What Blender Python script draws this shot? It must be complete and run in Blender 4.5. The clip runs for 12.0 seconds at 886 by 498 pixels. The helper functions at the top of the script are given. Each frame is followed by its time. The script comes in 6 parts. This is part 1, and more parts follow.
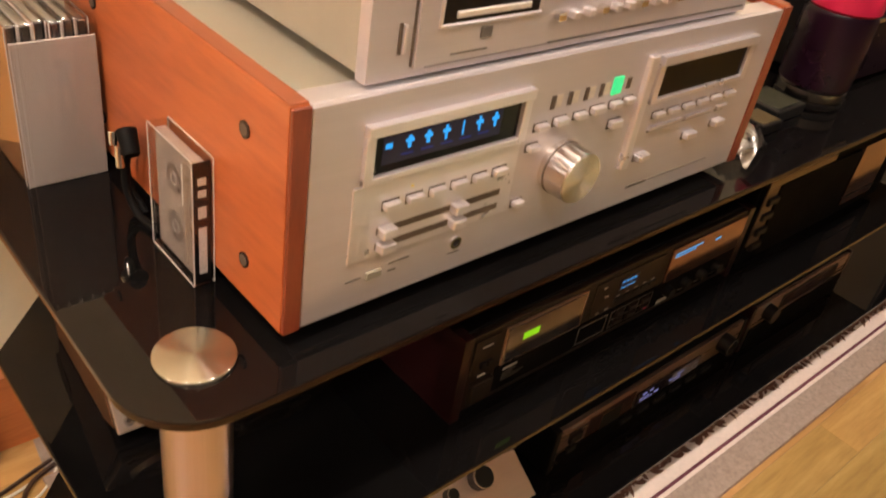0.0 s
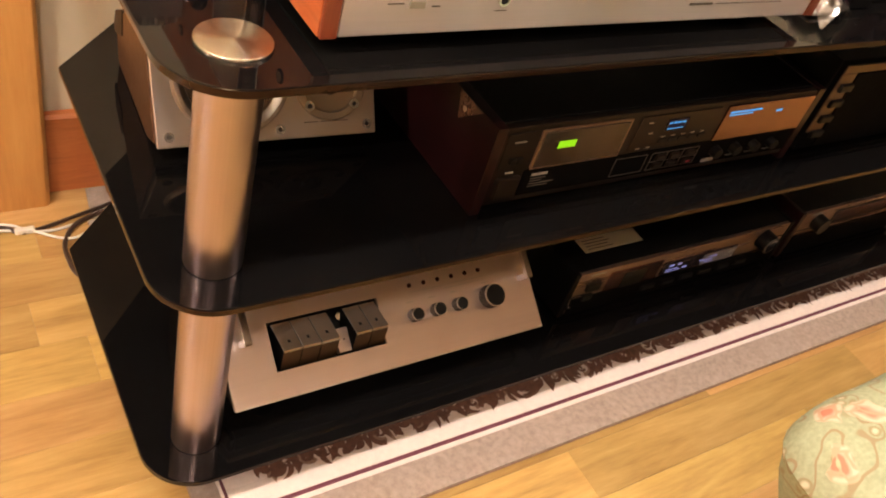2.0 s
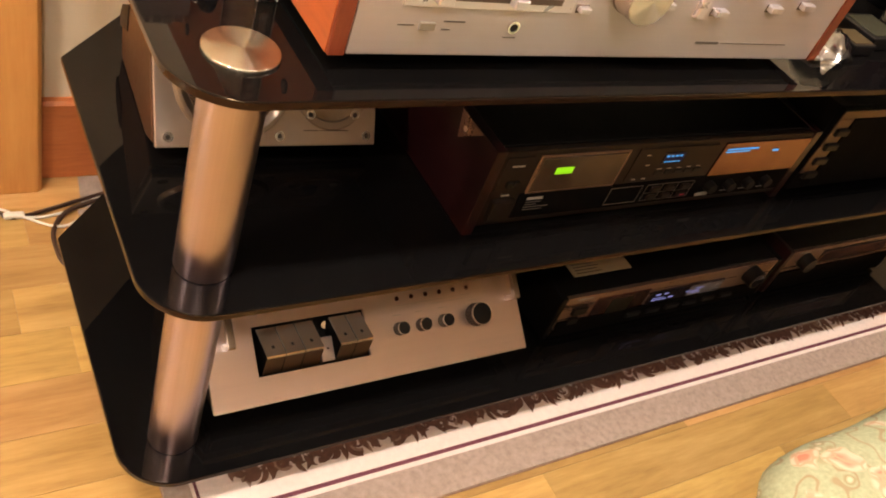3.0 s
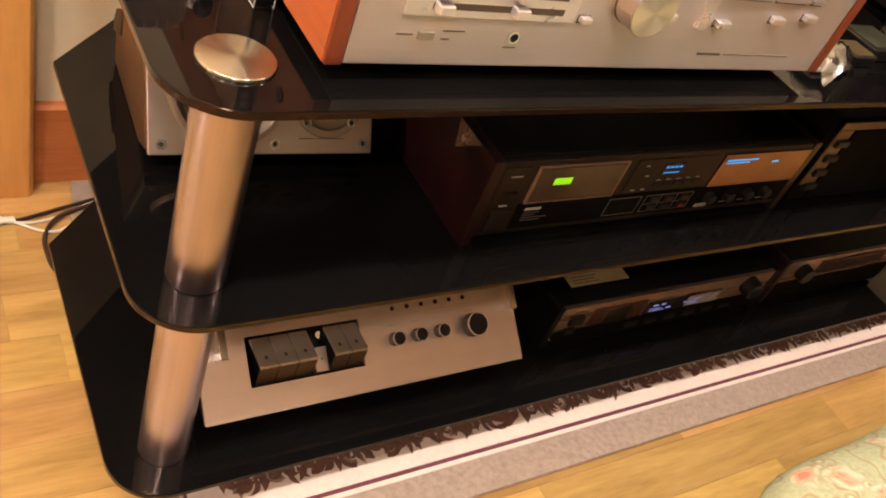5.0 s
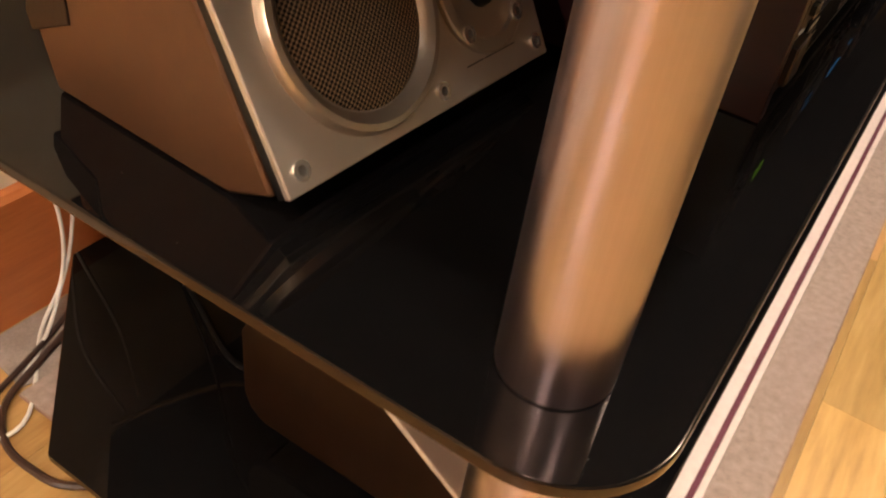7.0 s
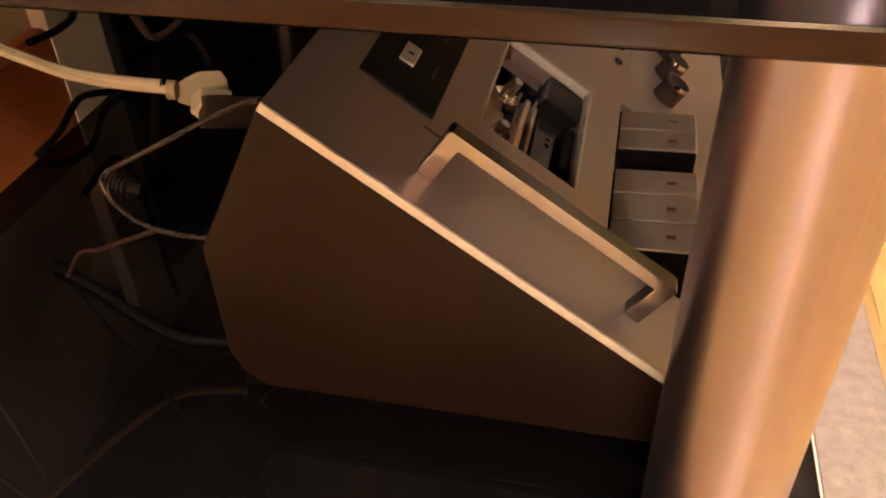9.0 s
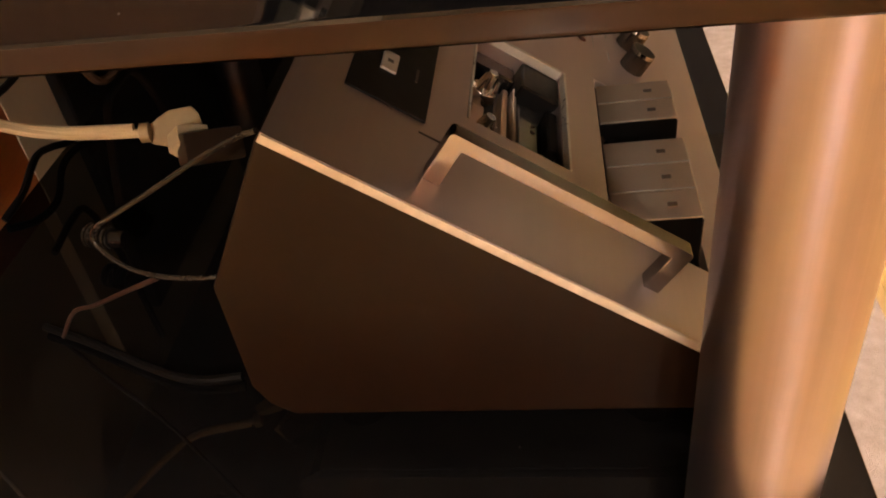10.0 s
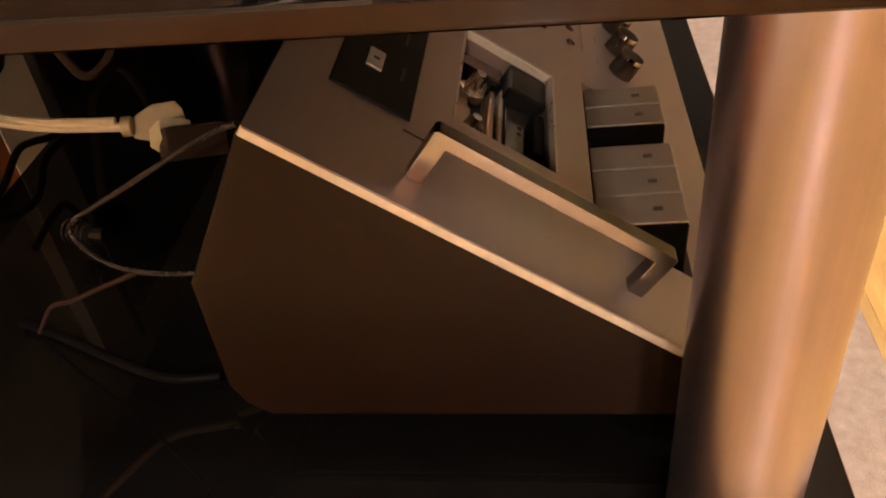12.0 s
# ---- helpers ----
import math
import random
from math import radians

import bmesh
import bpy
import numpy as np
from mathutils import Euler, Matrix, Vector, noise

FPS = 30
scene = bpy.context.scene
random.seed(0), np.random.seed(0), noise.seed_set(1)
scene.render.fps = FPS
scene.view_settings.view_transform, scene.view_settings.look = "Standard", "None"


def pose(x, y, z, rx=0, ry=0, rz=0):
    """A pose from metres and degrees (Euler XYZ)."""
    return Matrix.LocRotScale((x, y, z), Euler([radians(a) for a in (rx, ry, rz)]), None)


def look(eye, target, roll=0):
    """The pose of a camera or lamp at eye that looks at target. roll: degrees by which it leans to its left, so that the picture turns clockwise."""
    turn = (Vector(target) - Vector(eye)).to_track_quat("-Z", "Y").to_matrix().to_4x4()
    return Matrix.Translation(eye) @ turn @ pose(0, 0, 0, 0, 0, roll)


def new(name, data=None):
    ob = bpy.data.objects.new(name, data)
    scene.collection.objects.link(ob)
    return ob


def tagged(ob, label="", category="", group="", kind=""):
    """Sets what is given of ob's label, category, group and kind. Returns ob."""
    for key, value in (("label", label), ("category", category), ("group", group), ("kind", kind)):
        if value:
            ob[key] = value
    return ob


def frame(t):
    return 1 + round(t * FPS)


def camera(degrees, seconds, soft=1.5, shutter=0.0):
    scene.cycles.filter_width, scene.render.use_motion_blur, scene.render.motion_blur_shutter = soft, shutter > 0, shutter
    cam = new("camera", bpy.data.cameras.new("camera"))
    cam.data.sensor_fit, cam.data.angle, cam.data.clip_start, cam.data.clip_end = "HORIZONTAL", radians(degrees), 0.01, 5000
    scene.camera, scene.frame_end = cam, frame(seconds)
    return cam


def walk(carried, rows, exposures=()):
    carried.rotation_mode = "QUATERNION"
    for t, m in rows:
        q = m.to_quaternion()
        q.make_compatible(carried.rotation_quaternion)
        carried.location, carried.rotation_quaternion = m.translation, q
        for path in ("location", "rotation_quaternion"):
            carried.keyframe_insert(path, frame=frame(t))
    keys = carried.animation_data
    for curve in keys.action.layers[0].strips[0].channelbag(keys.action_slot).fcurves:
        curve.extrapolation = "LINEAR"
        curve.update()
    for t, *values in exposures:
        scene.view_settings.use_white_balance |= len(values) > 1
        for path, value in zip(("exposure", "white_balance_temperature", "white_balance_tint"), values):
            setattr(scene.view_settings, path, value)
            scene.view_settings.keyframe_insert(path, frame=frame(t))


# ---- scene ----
cam = camera(55.71, 12.0, soft=1.9, shutter=0.28)
PATH = [
    (0.0, -0.1954, -0.4045, 0.9947, 55.50, -8.23, -40.46),
    (0.5, -0.2055, -0.4700, 0.9444, 55.46, -6.82, -38.70),
    (1.0, -0.2043, -0.5016, 0.9112, 53.33, -8.82, -35.51),
    (1.5, -0.2086, -0.5133, 0.8961, 48.92, -11.15, -33.18),
    (2.0, -0.2090, -0.5114, 0.9063, 47.97, -14.32, -29.85),
    (2.5, -0.2145, -0.4972, 0.9135, 47.31, -16.92, -27.60),
    (3.0, -0.2116, -0.5004, 0.9153, 47.72, -17.89, -27.76),
    (5.0, -0.2062, -0.4879, 0.9124, 47.95, -18.47, -27.71),
    (5.5, -0.1976, -0.3767, 0.8587, 47.24, -14.92, -32.60),
    (6.0, -0.2081, -0.2018, 0.8311, 44.13, -11.22, -45.64),
    (6.5, -0.2624, -0.1088, 0.7654, 44.51, -8.88, -53.24),
    (6.8, -0.2532, -0.0780, 0.6752, 46.50, -7.58, -55.46),
    (7.0, -0.2455, -0.0695, 0.6197, 50.53, -6.86, -56.35),
    (7.5, -0.2479, -0.0736, 0.5023, 54.21, -4.43, -57.44),
    (7.7, -0.2507, -0.0748, 0.4790, 54.60, -4.11, -58.24),
    (9.3, -0.2140, 0.0705, 0.4291, 51.44, 3.03, -81.67),
    (9.5, -0.2131, 0.0716, 0.4317, 51.20, 4.52, -83.33),
    (10.0, -0.2201, 0.0775, 0.4330, 51.07, 6.65, -85.46),
    (10.5, -0.2193, 0.0759, 0.4256, 51.31, 5.72, -84.85),
    (11.0, -0.2175, 0.0743, 0.4245, 51.52, 5.26, -84.78),
    (11.5, -0.2177, 0.0754, 0.4250, 51.53, 5.33, -85.09),
    (12.0, -0.2182, 0.0757, 0.4275, 51.56, 5.30, -85.39),
]
walk(cam, [(t, pose(*p)) for t, *p in PATH],
     [(0.0, -0.36), (0.6, -0.12), (1.0, 0.1), (1.5, 0.0), (5.4, 0.0), (6.0, -0.26), (6.6, -0.2), (7.1, -0.06), (7.5, 0.32), (9.2, 0.28), (9.6, 0.24), (10.2, 0.1), (12.0, 0.05)])
# end of path

# ---------------------------------------------------------------- world and lamps
world = bpy.data.worlds.new("world")
scene.world = world
world.use_nodes = True
world.node_tree.nodes["Background"].inputs[0].default_value = (0.02, 0.014, 0.008, 1)
world.node_tree.nodes["Background"].inputs[1].default_value = 1.0

LAMP_COLOUR = (1.0, 0.868, 0.772, 1)
LAMP_ROW, LAMP_FRONT = 335.0, 300.0


# ---------------------------------------------------------------- materials
def nodes_of(name):
    m = bpy.data.materials.new(name)
    m.use_nodes = True
    nt = m.node_tree
    return m, nt, nt.nodes["Principled BSDF"]


def link(nt, a, b):
    nt.links.new(a, b)


def add(nt, kind, **kw):
    n = nt.nodes.new(kind)
    for k, v in kw.items():
        n.inputs[k].default_value = v
    return n


def coords(nt, scale=(1, 1, 1), space="Object"):
    tc = nt.nodes.new("ShaderNodeTexCoord")
    mp = nt.nodes.new("ShaderNodeMapping")
    mp.inputs["Scale"].default_value = scale
    link(nt, tc.outputs[space], mp.inputs["Vector"])
    return mp.outputs["Vector"]


def ramp(nt, fac, stops):
    r = nt.nodes.new("ShaderNodeValToRGB")
    els = r.color_ramp.elements
    while len(els) < len(stops):
        els.new(0.5)
    for e, (p, c) in zip(els, stops):
        e.position, e.color = p, (*c, 1)
    link(nt, fac, r.inputs["Fac"])
    return r.outputs["Color"]


def simple(name, base, rough=0.5, metal=0.0, vary=0.12, scale=60.0, bump=0.0, stretch=(1, 1, 1), rough_vary=0.08, spec=0.5, coat=0.0):
    """A surface with colour and gloss that drift at two scales, and a fine relief."""
    m, nt, p = nodes_of(name)
    v = coords(nt, stretch)
    n1 = add(nt, "ShaderNodeTexNoise", Scale=scale, Detail=4.0, Roughness=0.6)
    n2 = add(nt, "ShaderNodeTexNoise", Scale=scale * 0.12, Detail=2.0)
    link(nt, v, n1.inputs["Vector"])
    link(nt, v, n2.inputs["Vector"])
    mix = nt.nodes.new("ShaderNodeMath")
    mix.operation = "ADD"
    link(nt, n1.outputs["Fac"], mix.inputs[0])
    link(nt, n2.outputs["Fac"], mix.inputs[1])
    half = nt.nodes.new("ShaderNodeMath")
    half.operation = "MULTIPLY"
    half.inputs[1].default_value = 0.5
    link(nt, mix.outputs[0], half.inputs[0])
    lo = tuple(c * (1 - vary) for c in base)
    hi = tuple(min(1.0, c * (1 + vary)) for c in base)
    link(nt, ramp(nt, half.outputs[0], [(0.3, lo), (0.7, hi)]), p.inputs["Base Color"])
    mr = nt.nodes.new("ShaderNodeMapRange")
    mr.inputs["From Min"].default_value, mr.inputs["From Max"].default_value = 0.3, 0.7
    mr.inputs["To Min"].default_value = max(0.01, rough - rough_vary)
    mr.inputs["To Max"].default_value = min(1.0, rough + rough_vary)
    link(nt, half.outputs[0], mr.inputs["Value"])
    link(nt, mr.outputs["Result"], p.inputs["Roughness"])
    p.inputs["Metallic"].default_value = metal
    p.inputs["Specular IOR Level"].default_value = spec
    p.inputs["Coat Weight"].default_value = coat
    if bump:
        b = nt.nodes.new("ShaderNodeBump")
        b.inputs["Strength"].default_value = bump
        b.inputs["Distance"].default_value = 0.001
        link(nt, n1.outputs["Fac"], b.inputs["Height"])
        link(nt, b.outputs["Normal"], p.inputs["Normal"])
    return m


def wood(name, dark, mid, light, scale=(3, 40, 40), rough=0.35, coat=0.0, piece=0.0):
    """Streaky wood; scale is small along the grain. piece: how far single boards differ."""
    m, nt, p = nodes_of(name)
    v = coords(nt, scale)
    if piece:
        info = nt.nodes.new("ShaderNodeObjectInfo")
        sh = nt.nodes.new("ShaderNodeVectorMath")
        sh.operation = "SCALE"
        sh.inputs[0].default_value = (37, 19, 11)
        link(nt, info.outputs["Random"], sh.inputs["Scale"])
        ad = nt.nodes.new("ShaderNodeVectorMath")
        link(nt, v, ad.inputs[0])
        link(nt, sh.outputs[0], ad.inputs[1])
        v = ad.outputs[0]
    n = add(nt, "ShaderNodeTexNoise", Scale=1.0, Detail=6.0, Roughness=0.65, Distortion=0.6)
    f = add(nt, "ShaderNodeTexNoise", Scale=7.0, Detail=3.0, Roughness=0.7)
    link(nt, v, n.inputs["Vector"])
    link(nt, v, f.inputs["Vector"])
    mx = nt.nodes.new("ShaderNodeMath")
    mx.operation = "MULTIPLY_ADD"
    mx.inputs[1].default_value = 0.3
    link(nt, f.outputs["Fac"], mx.inputs[0])
    sc = nt.nodes.new("ShaderNodeMath")
    sc.operation = "MULTIPLY"
    sc.inputs[1].default_value = 0.75
    link(nt, n.outputs["Fac"], sc.inputs[0])
    link(nt, sc.outputs[0], mx.inputs[2])
    col = ramp(nt, mx.outputs[0], [(0.32, dark), (0.52, mid), (0.72, light)])
    if piece:
        hs = nt.nodes.new("ShaderNodeHueSaturation")
        mr = nt.nodes.new("ShaderNodeMapRange")
        mr.inputs["To Min"].default_value, mr.inputs["To Max"].default_value = 1 - piece, 1 + piece
        link(nt, info.outputs["Random"], mr.inputs["Value"])
        link(nt, mr.outputs["Result"], hs.inputs["Value"])
        far_part = nt.nodes.new("ShaderNodeMath")
        far_part.operation = "MULTIPLY"
        far_part.inputs[1].default_value = 17.0
        link(nt, info.outputs["Random"], far_part.inputs[0])
        turn = nt.nodes.new("ShaderNodeMath")
        turn.operation = "FRACT"
        link(nt, far_part.outputs[0], turn.inputs[0])
        hue = nt.nodes.new("ShaderNodeMapRange")
        hue.inputs["To Min"].default_value, hue.inputs["To Max"].default_value = 0.487, 0.508
        link(nt, turn.outputs[0], hue.inputs["Value"])
        link(nt, hue.outputs["Result"], hs.inputs["Hue"])
        link(nt, col, hs.inputs["Color"])
        col = hs.outputs["Color"]
    link(nt, col, p.inputs["Base Color"])
    p.inputs["Roughness"].default_value = rough
    p.inputs["Coat Weight"].default_value = coat
    p.inputs["Coat Roughness"].default_value = 0.12
    b = nt.nodes.new("ShaderNodeBump")
    b.inputs["Strength"].default_value = 0.12
    b.inputs["Distance"].default_value = 0.001
    link(nt, f.outputs["Fac"], b.inputs["Height"])
    link(nt, b.outputs["Normal"], p.inputs["Normal"])
    return m


def glow(name, colour, strength):
    m, nt, p = nodes_of(name)
    p.inputs["Base Color"].default_value = (0.01, 0.01, 0.01, 1)
    p.inputs["Emission Color"].default_value = (*colour, 1)
    p.inputs["Emission Strength"].default_value = strength
    return m


def radial_metal(name, base, rough, aniso, turn=0.0, axis="Z"):
    m, nt, p = nodes_of(name)
    p.inputs["Base Color"].default_value = (*base, 1)
    p.inputs["Metallic"].default_value = 1.0
    p.inputs["Roughness"].default_value = rough
    p.inputs["Anisotropic"].default_value = aniso
    p.inputs["Anisotropic Rotation"].default_value = turn
    t = nt.nodes.new("ShaderNodeTangent")
    t.direction_type, t.axis = "RADIAL", axis
    link(nt, t.outputs[0], p.inputs["Tangent"])
    return m


def clear(name, gloss=0.10, tint=(0.97, 0.97, 0.97), rough=0.04):
    """Thin clear plastic: light goes straight through, and a little is mirrored."""
    m, nt, p = nodes_of(name)
    tr = nt.nodes.new("ShaderNodeBsdfTransparent")
    tr.inputs["Color"].default_value = (*tint, 1)
    gl = nt.nodes.new("ShaderNodeBsdfGlossy")
    gl.inputs["Roughness"].default_value = rough
    lw = nt.nodes.new("ShaderNodeLayerWeight")
    lw.inputs["Blend"].default_value = 0.5
    pw = nt.nodes.new("ShaderNodeMath")
    pw.operation = "POWER"
    pw.inputs[1].default_value = 4.0
    link(nt, lw.outputs["Facing"], pw.inputs[0])
    sc = nt.nodes.new("ShaderNodeMath")
    sc.operation = "MULTIPLY_ADD"
    sc.use_clamp = True
    sc.inputs[1].default_value = 0.6
    sc.inputs[2].default_value = gloss * 0.5
    link(nt, pw.outputs[0], sc.inputs[0])
    mx = nt.nodes.new("ShaderNodeMixShader")
    link(nt, sc.outputs[0], mx.inputs[0])
    link(nt, tr.outputs[0], mx.inputs[1])
    link(nt, gl.outputs[0], mx.inputs[2])
    link(nt, mx.outputs[0], nt.nodes["Material Output"].inputs["Surface"])
    return m


def drawn_steel(name, base):
    """Tube steel with lengthwise drawing lines."""
    m, nt, p = nodes_of(name)
    v = coords(nt, (420, 420, 3))
    lines = add(nt, "ShaderNodeTexNoise", Scale=1.0, Detail=3.0, Roughness=0.6)
    link(nt, v, lines.inputs["Vector"])
    lo, hi = tuple(c * 0.95 for c in base), tuple(c * 1.03 for c in base)
    link(nt, ramp(nt, lines.outputs["Fac"], [(0.3, lo), (0.7, hi)]), p.inputs["Base Color"])
    p.inputs["Roughness"].default_value = 0.275
    p.inputs["Metallic"].default_value = 1.0
    p.inputs["Anisotropic"].default_value = 0.35
    t = nt.nodes.new("ShaderNodeTangent")
    t.direction_type, t.axis = "RADIAL", "Z"
    link(nt, t.outputs[0], p.inputs["Tangent"])
    return m


def wiped_glass(name):
    """Polished black glass with a few dull wiping streaks and specks of dust."""
    m, nt, p = nodes_of(name)
    p.inputs["Specular IOR Level"].default_value = 0.21
    p.inputs["Specular Tint"].default_value = (1.0, 0.76, 0.56, 1)
    smear = add(nt, "ShaderNodeTexNoise", Scale=1.0, Detail=5.0, Roughness=0.7, Distortion=1.6)
    tc = nt.nodes.new("ShaderNodeTexCoord")
    mp = nt.nodes.new("ShaderNodeMapping")
    mp.inputs["Rotation"].default_value = (0, 0, radians(35))
    mp.inputs["Scale"].default_value = (5, 34, 5)
    link(nt, tc.outputs["Object"], mp.inputs["Vector"])
    link(nt, mp.outputs["Vector"], smear.inputs["Vector"])
    mr = nt.nodes.new("ShaderNodeMapRange")
    mr.inputs["From Min"].default_value, mr.inputs["From Max"].default_value = 0.60, 0.74
    mr.inputs["To Min"].default_value, mr.inputs["To Max"].default_value = 0.030, 0.22
    link(nt, smear.outputs["Fac"], mr.inputs["Value"])
    link(nt, mr.outputs["Result"], p.inputs["Roughness"])
    dust = nt.nodes.new("ShaderNodeTexVoronoi")
    dust.inputs["Scale"].default_value = 150
    link(nt, tc.outputs["Object"], dust.inputs["Vector"])
    spot = ramp(nt, dust.outputs["Distance"], [(0.035, (1, 1, 1)), (0.06, (0, 0, 0))])
    sel = ramp(nt, dust.outputs["Color"], [(0.80, (0, 0, 0)), (0.82, (1, 1, 1))])
    mu = nt.nodes.new("ShaderNodeMath")
    mu.operation = "MULTIPLY"
    link(nt, spot, mu.inputs[0])
    link(nt, sel, mu.inputs[1])
    link(nt, ramp(nt, mu.outputs[0], [(0.0, (0.0034, 0.0031, 0.0031)), (1.0, (0.12, 0.11, 0.10))]), p.inputs["Base Color"])
    return m


GLASS_BLACK = wiped_glass("black_glass")
# brown base puts the floor's warm reflection into the edge colour
GLASS_EDGE = simple("brown_glass_edge", (0.016, 0.0062, 0.0033), 0.08, vary=0.25, scale=50, rough_vary=0.03, spec=0.24)
STEEL = drawn_steel("brushed_steel", (0.468, 0.414, 0.508))
COLLAR = simple("collar_steel", (0.34, 0.32, 0.30), 0.22, 1.0, vary=0.08, scale=40)
CAP = radial_metal("cap_steel", (0.48, 0.455, 0.37), 0.21, 1.0, 0.25)
KNOB_FACE = radial_metal("knob_face", (0.74, 0.69, 0.66), 0.27, 1.0, 0.25, "Y")
KNOB_SIDE = radial_metal("knob_side", (0.80, 0.76, 0.73), 0.20, 1.0, 0.25, "Y")
CHROME = simple("chrome", (0.78, 0.76, 0.73), 0.10, 1.0, vary=0.04, scale=80, rough_vary=0.03)
SILVER = simple("champagne_aluminium", (0.595, 0.55, 0.565), 0.40, 0.66, vary=0.05, scale=30, stretch=(0.25, 10, 10), rough_vary=0.05, bump=0.015)
SILVER_PALE = simple("pale_trim", (0.70, 0.662, 0.682), 0.28, 0.72, vary=0.02, scale=60, rough_vary=0.01)
BEIGE_METAL = simple("beige_painted_metal", (0.33, 0.30, 0.235), 0.42, 0.2, vary=0.06, scale=90, bump=0.03)
PLATE = simple("satin_plate", (0.675, 0.56, 0.515), 0.31, 0.86, vary=0.05, scale=25, stretch=(0.3, 8, 8), rough_vary=0.05, bump=0.015)
HANDLE = simple("handle_metal", (0.36, 0.315, 0.29), 0.24, 1.0, vary=0.05, scale=40, rough_vary=0.03)
PLATE_EDGE = simple("bare_edge", (0.68, 0.62, 0.54), 0.42, 0.5, vary=0.22, scale=160, bump=0.1)
BROWN_CASE = simple("brown_vinyl_case", (0.0105, 0.0042, 0.0018), 0.37, 0.0, vary=0.22, scale=140, bump=0.06, rough_vary=0.06, spec=0.21)
SPEAKER_SIDE = simple("taupe_case", (0.105, 0.050, 0.024), 0.40, 0.45, vary=0.16, scale=110, bump=0.04, rough_vary=0.06)
SPEAKER_RING = simple("bronze_silver_ring", (0.46, 0.395, 0.32), 0.32, 0.8, vary=0.03, scale=60, rough_vary=0.01)
SPEAKER_FRONT = simple("silver_front", (0.61, 0.555, 0.49), 0.35, 0.80, vary=0.03, scale=60, rough_vary=0.012)
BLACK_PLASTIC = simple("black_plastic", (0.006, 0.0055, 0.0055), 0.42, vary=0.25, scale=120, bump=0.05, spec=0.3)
BLACK_METAL = simple("black_metal_cover", (0.004, 0.0036, 0.0036), 0.48, 0.0, vary=0.25, scale=180, bump=0.06, spec=0.12)
BLACK_GLOSS = simple("black_gloss", (0.006, 0.006, 0.007), 0.08, vary=0.2, scale=20, rough_vary=0.03)
SMOKED = simple("smoked_window", (0.004, 0.004, 0.006), 0.05, 0.0, vary=0.2, scale=15, rough_vary=0.02, spec=0.35)
COPPER_GLASS = simple("mirror_window", (0.28, 0.150, 0.118), 0.10, 0.9, vary=0.25, scale=22, rough_vary=0.04)
PANEL_DARK = simple("bronze_panel", (0.020, 0.0125, 0.009), 0.38, 0.25, vary=0.10, scale=40, stretch=(0.3, 8, 8), spec=0.3)
COPPER_FACE = simple("bronze_face", (0.32, 0.215, 0.165), 0.30, 0.8, vary=0.08, scale=40, stretch=(0.3, 8, 8))
GREY_PRINT = simple("grey_print", (0.42, 0.40, 0.37), 0.6, vary=0.05)
DARK_PRINT = simple("dark_print", (0.10, 0.085, 0.07), 0.6, vary=0.1)
WHITE_PRINT = simple("white_print", (0.72, 0.70, 0.66), 0.6, vary=0.05)
MATT_BLACK = simple("matt_black_panel", (0.0035, 0.0032, 0.0032), 0.65, vary=0.25, scale=120, bump=0.0, spec=0.03)
DISPLAY_BLACK = simple("display_black", (0.003, 0.003, 0.0035), 0.08, vary=0.2, scale=20, rough_vary=0.02, spec=0.12)
# dark brown that puts the shade of slots and button surrounds into colour
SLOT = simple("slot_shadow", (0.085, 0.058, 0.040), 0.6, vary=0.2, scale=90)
CHERRY = wood("cherry_wood", (0.24, 0.054, 0.017), (0.37, 0.092, 0.027), (0.46, 0.130, 0.042), (24, 3.0, 24), 0.36, 0.15)
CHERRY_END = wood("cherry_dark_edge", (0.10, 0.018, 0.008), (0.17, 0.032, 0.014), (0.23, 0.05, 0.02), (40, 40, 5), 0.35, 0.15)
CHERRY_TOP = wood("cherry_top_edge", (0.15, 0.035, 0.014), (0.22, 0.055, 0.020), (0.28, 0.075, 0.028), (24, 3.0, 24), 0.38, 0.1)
MAHOGANY = wood("mahogany", (0.008, 0.0014, 0.0020), (0.016, 0.0029, 0.0034), (0.028, 0.0052, 0.0054), (40, 5, 40), 0.32, 0.05)
OAK = wood("oak_floor", (0.29, 0.160, 0.046), (0.45, 0.275, 0.088), (0.57, 0.375, 0.145), (2.4, 22, 22), 0.33, 0.2, piece=0.22)
BASE_WOOD = wood("baseboard_wood", (0.42, 0.120, 0.034), (0.54, 0.170, 0.050), (0.62, 0.22, 0.068), (4, 30, 30), 0.40, 0.1)
# wall out of view, made brown so that metal and glass reflect warmer
UNSEEN_BROWN = wood("unseen_brown_wall", (0.42, 0.205, 0.105), (0.51, 0.255, 0.130), (0.58, 0.30, 0.16), (30, 12, 2.0), 0.42, 0.1)
PINE = wood("casing_pine", (0.57, 0.25, 0.066), (0.66, 0.32, 0.092), (0.72, 0.375, 0.118), (30, 30, 2.5), 0.40, 0.1)
# for walls out of view, kept dark to hold down bounce and reflections
WALL_DIM = simple("dim_unseen_wall", (0.13, 0.11, 0.098), 0.85, vary=0.08, scale=25, bump=0.12)
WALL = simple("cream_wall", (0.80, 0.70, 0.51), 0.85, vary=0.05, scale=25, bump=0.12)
CEILING = simple("ceiling_paint", (0.72, 0.64, 0.52), 0.9, vary=0.03, scale=20, bump=0.1)
JOINT = simple("floor_joint", (0.50, 0.29, 0.105), 0.6, vary=0.2)
PAPER = simple("paper", (0.62, 0.58, 0.50), 0.75, vary=0.06, scale=60, bump=0.03)
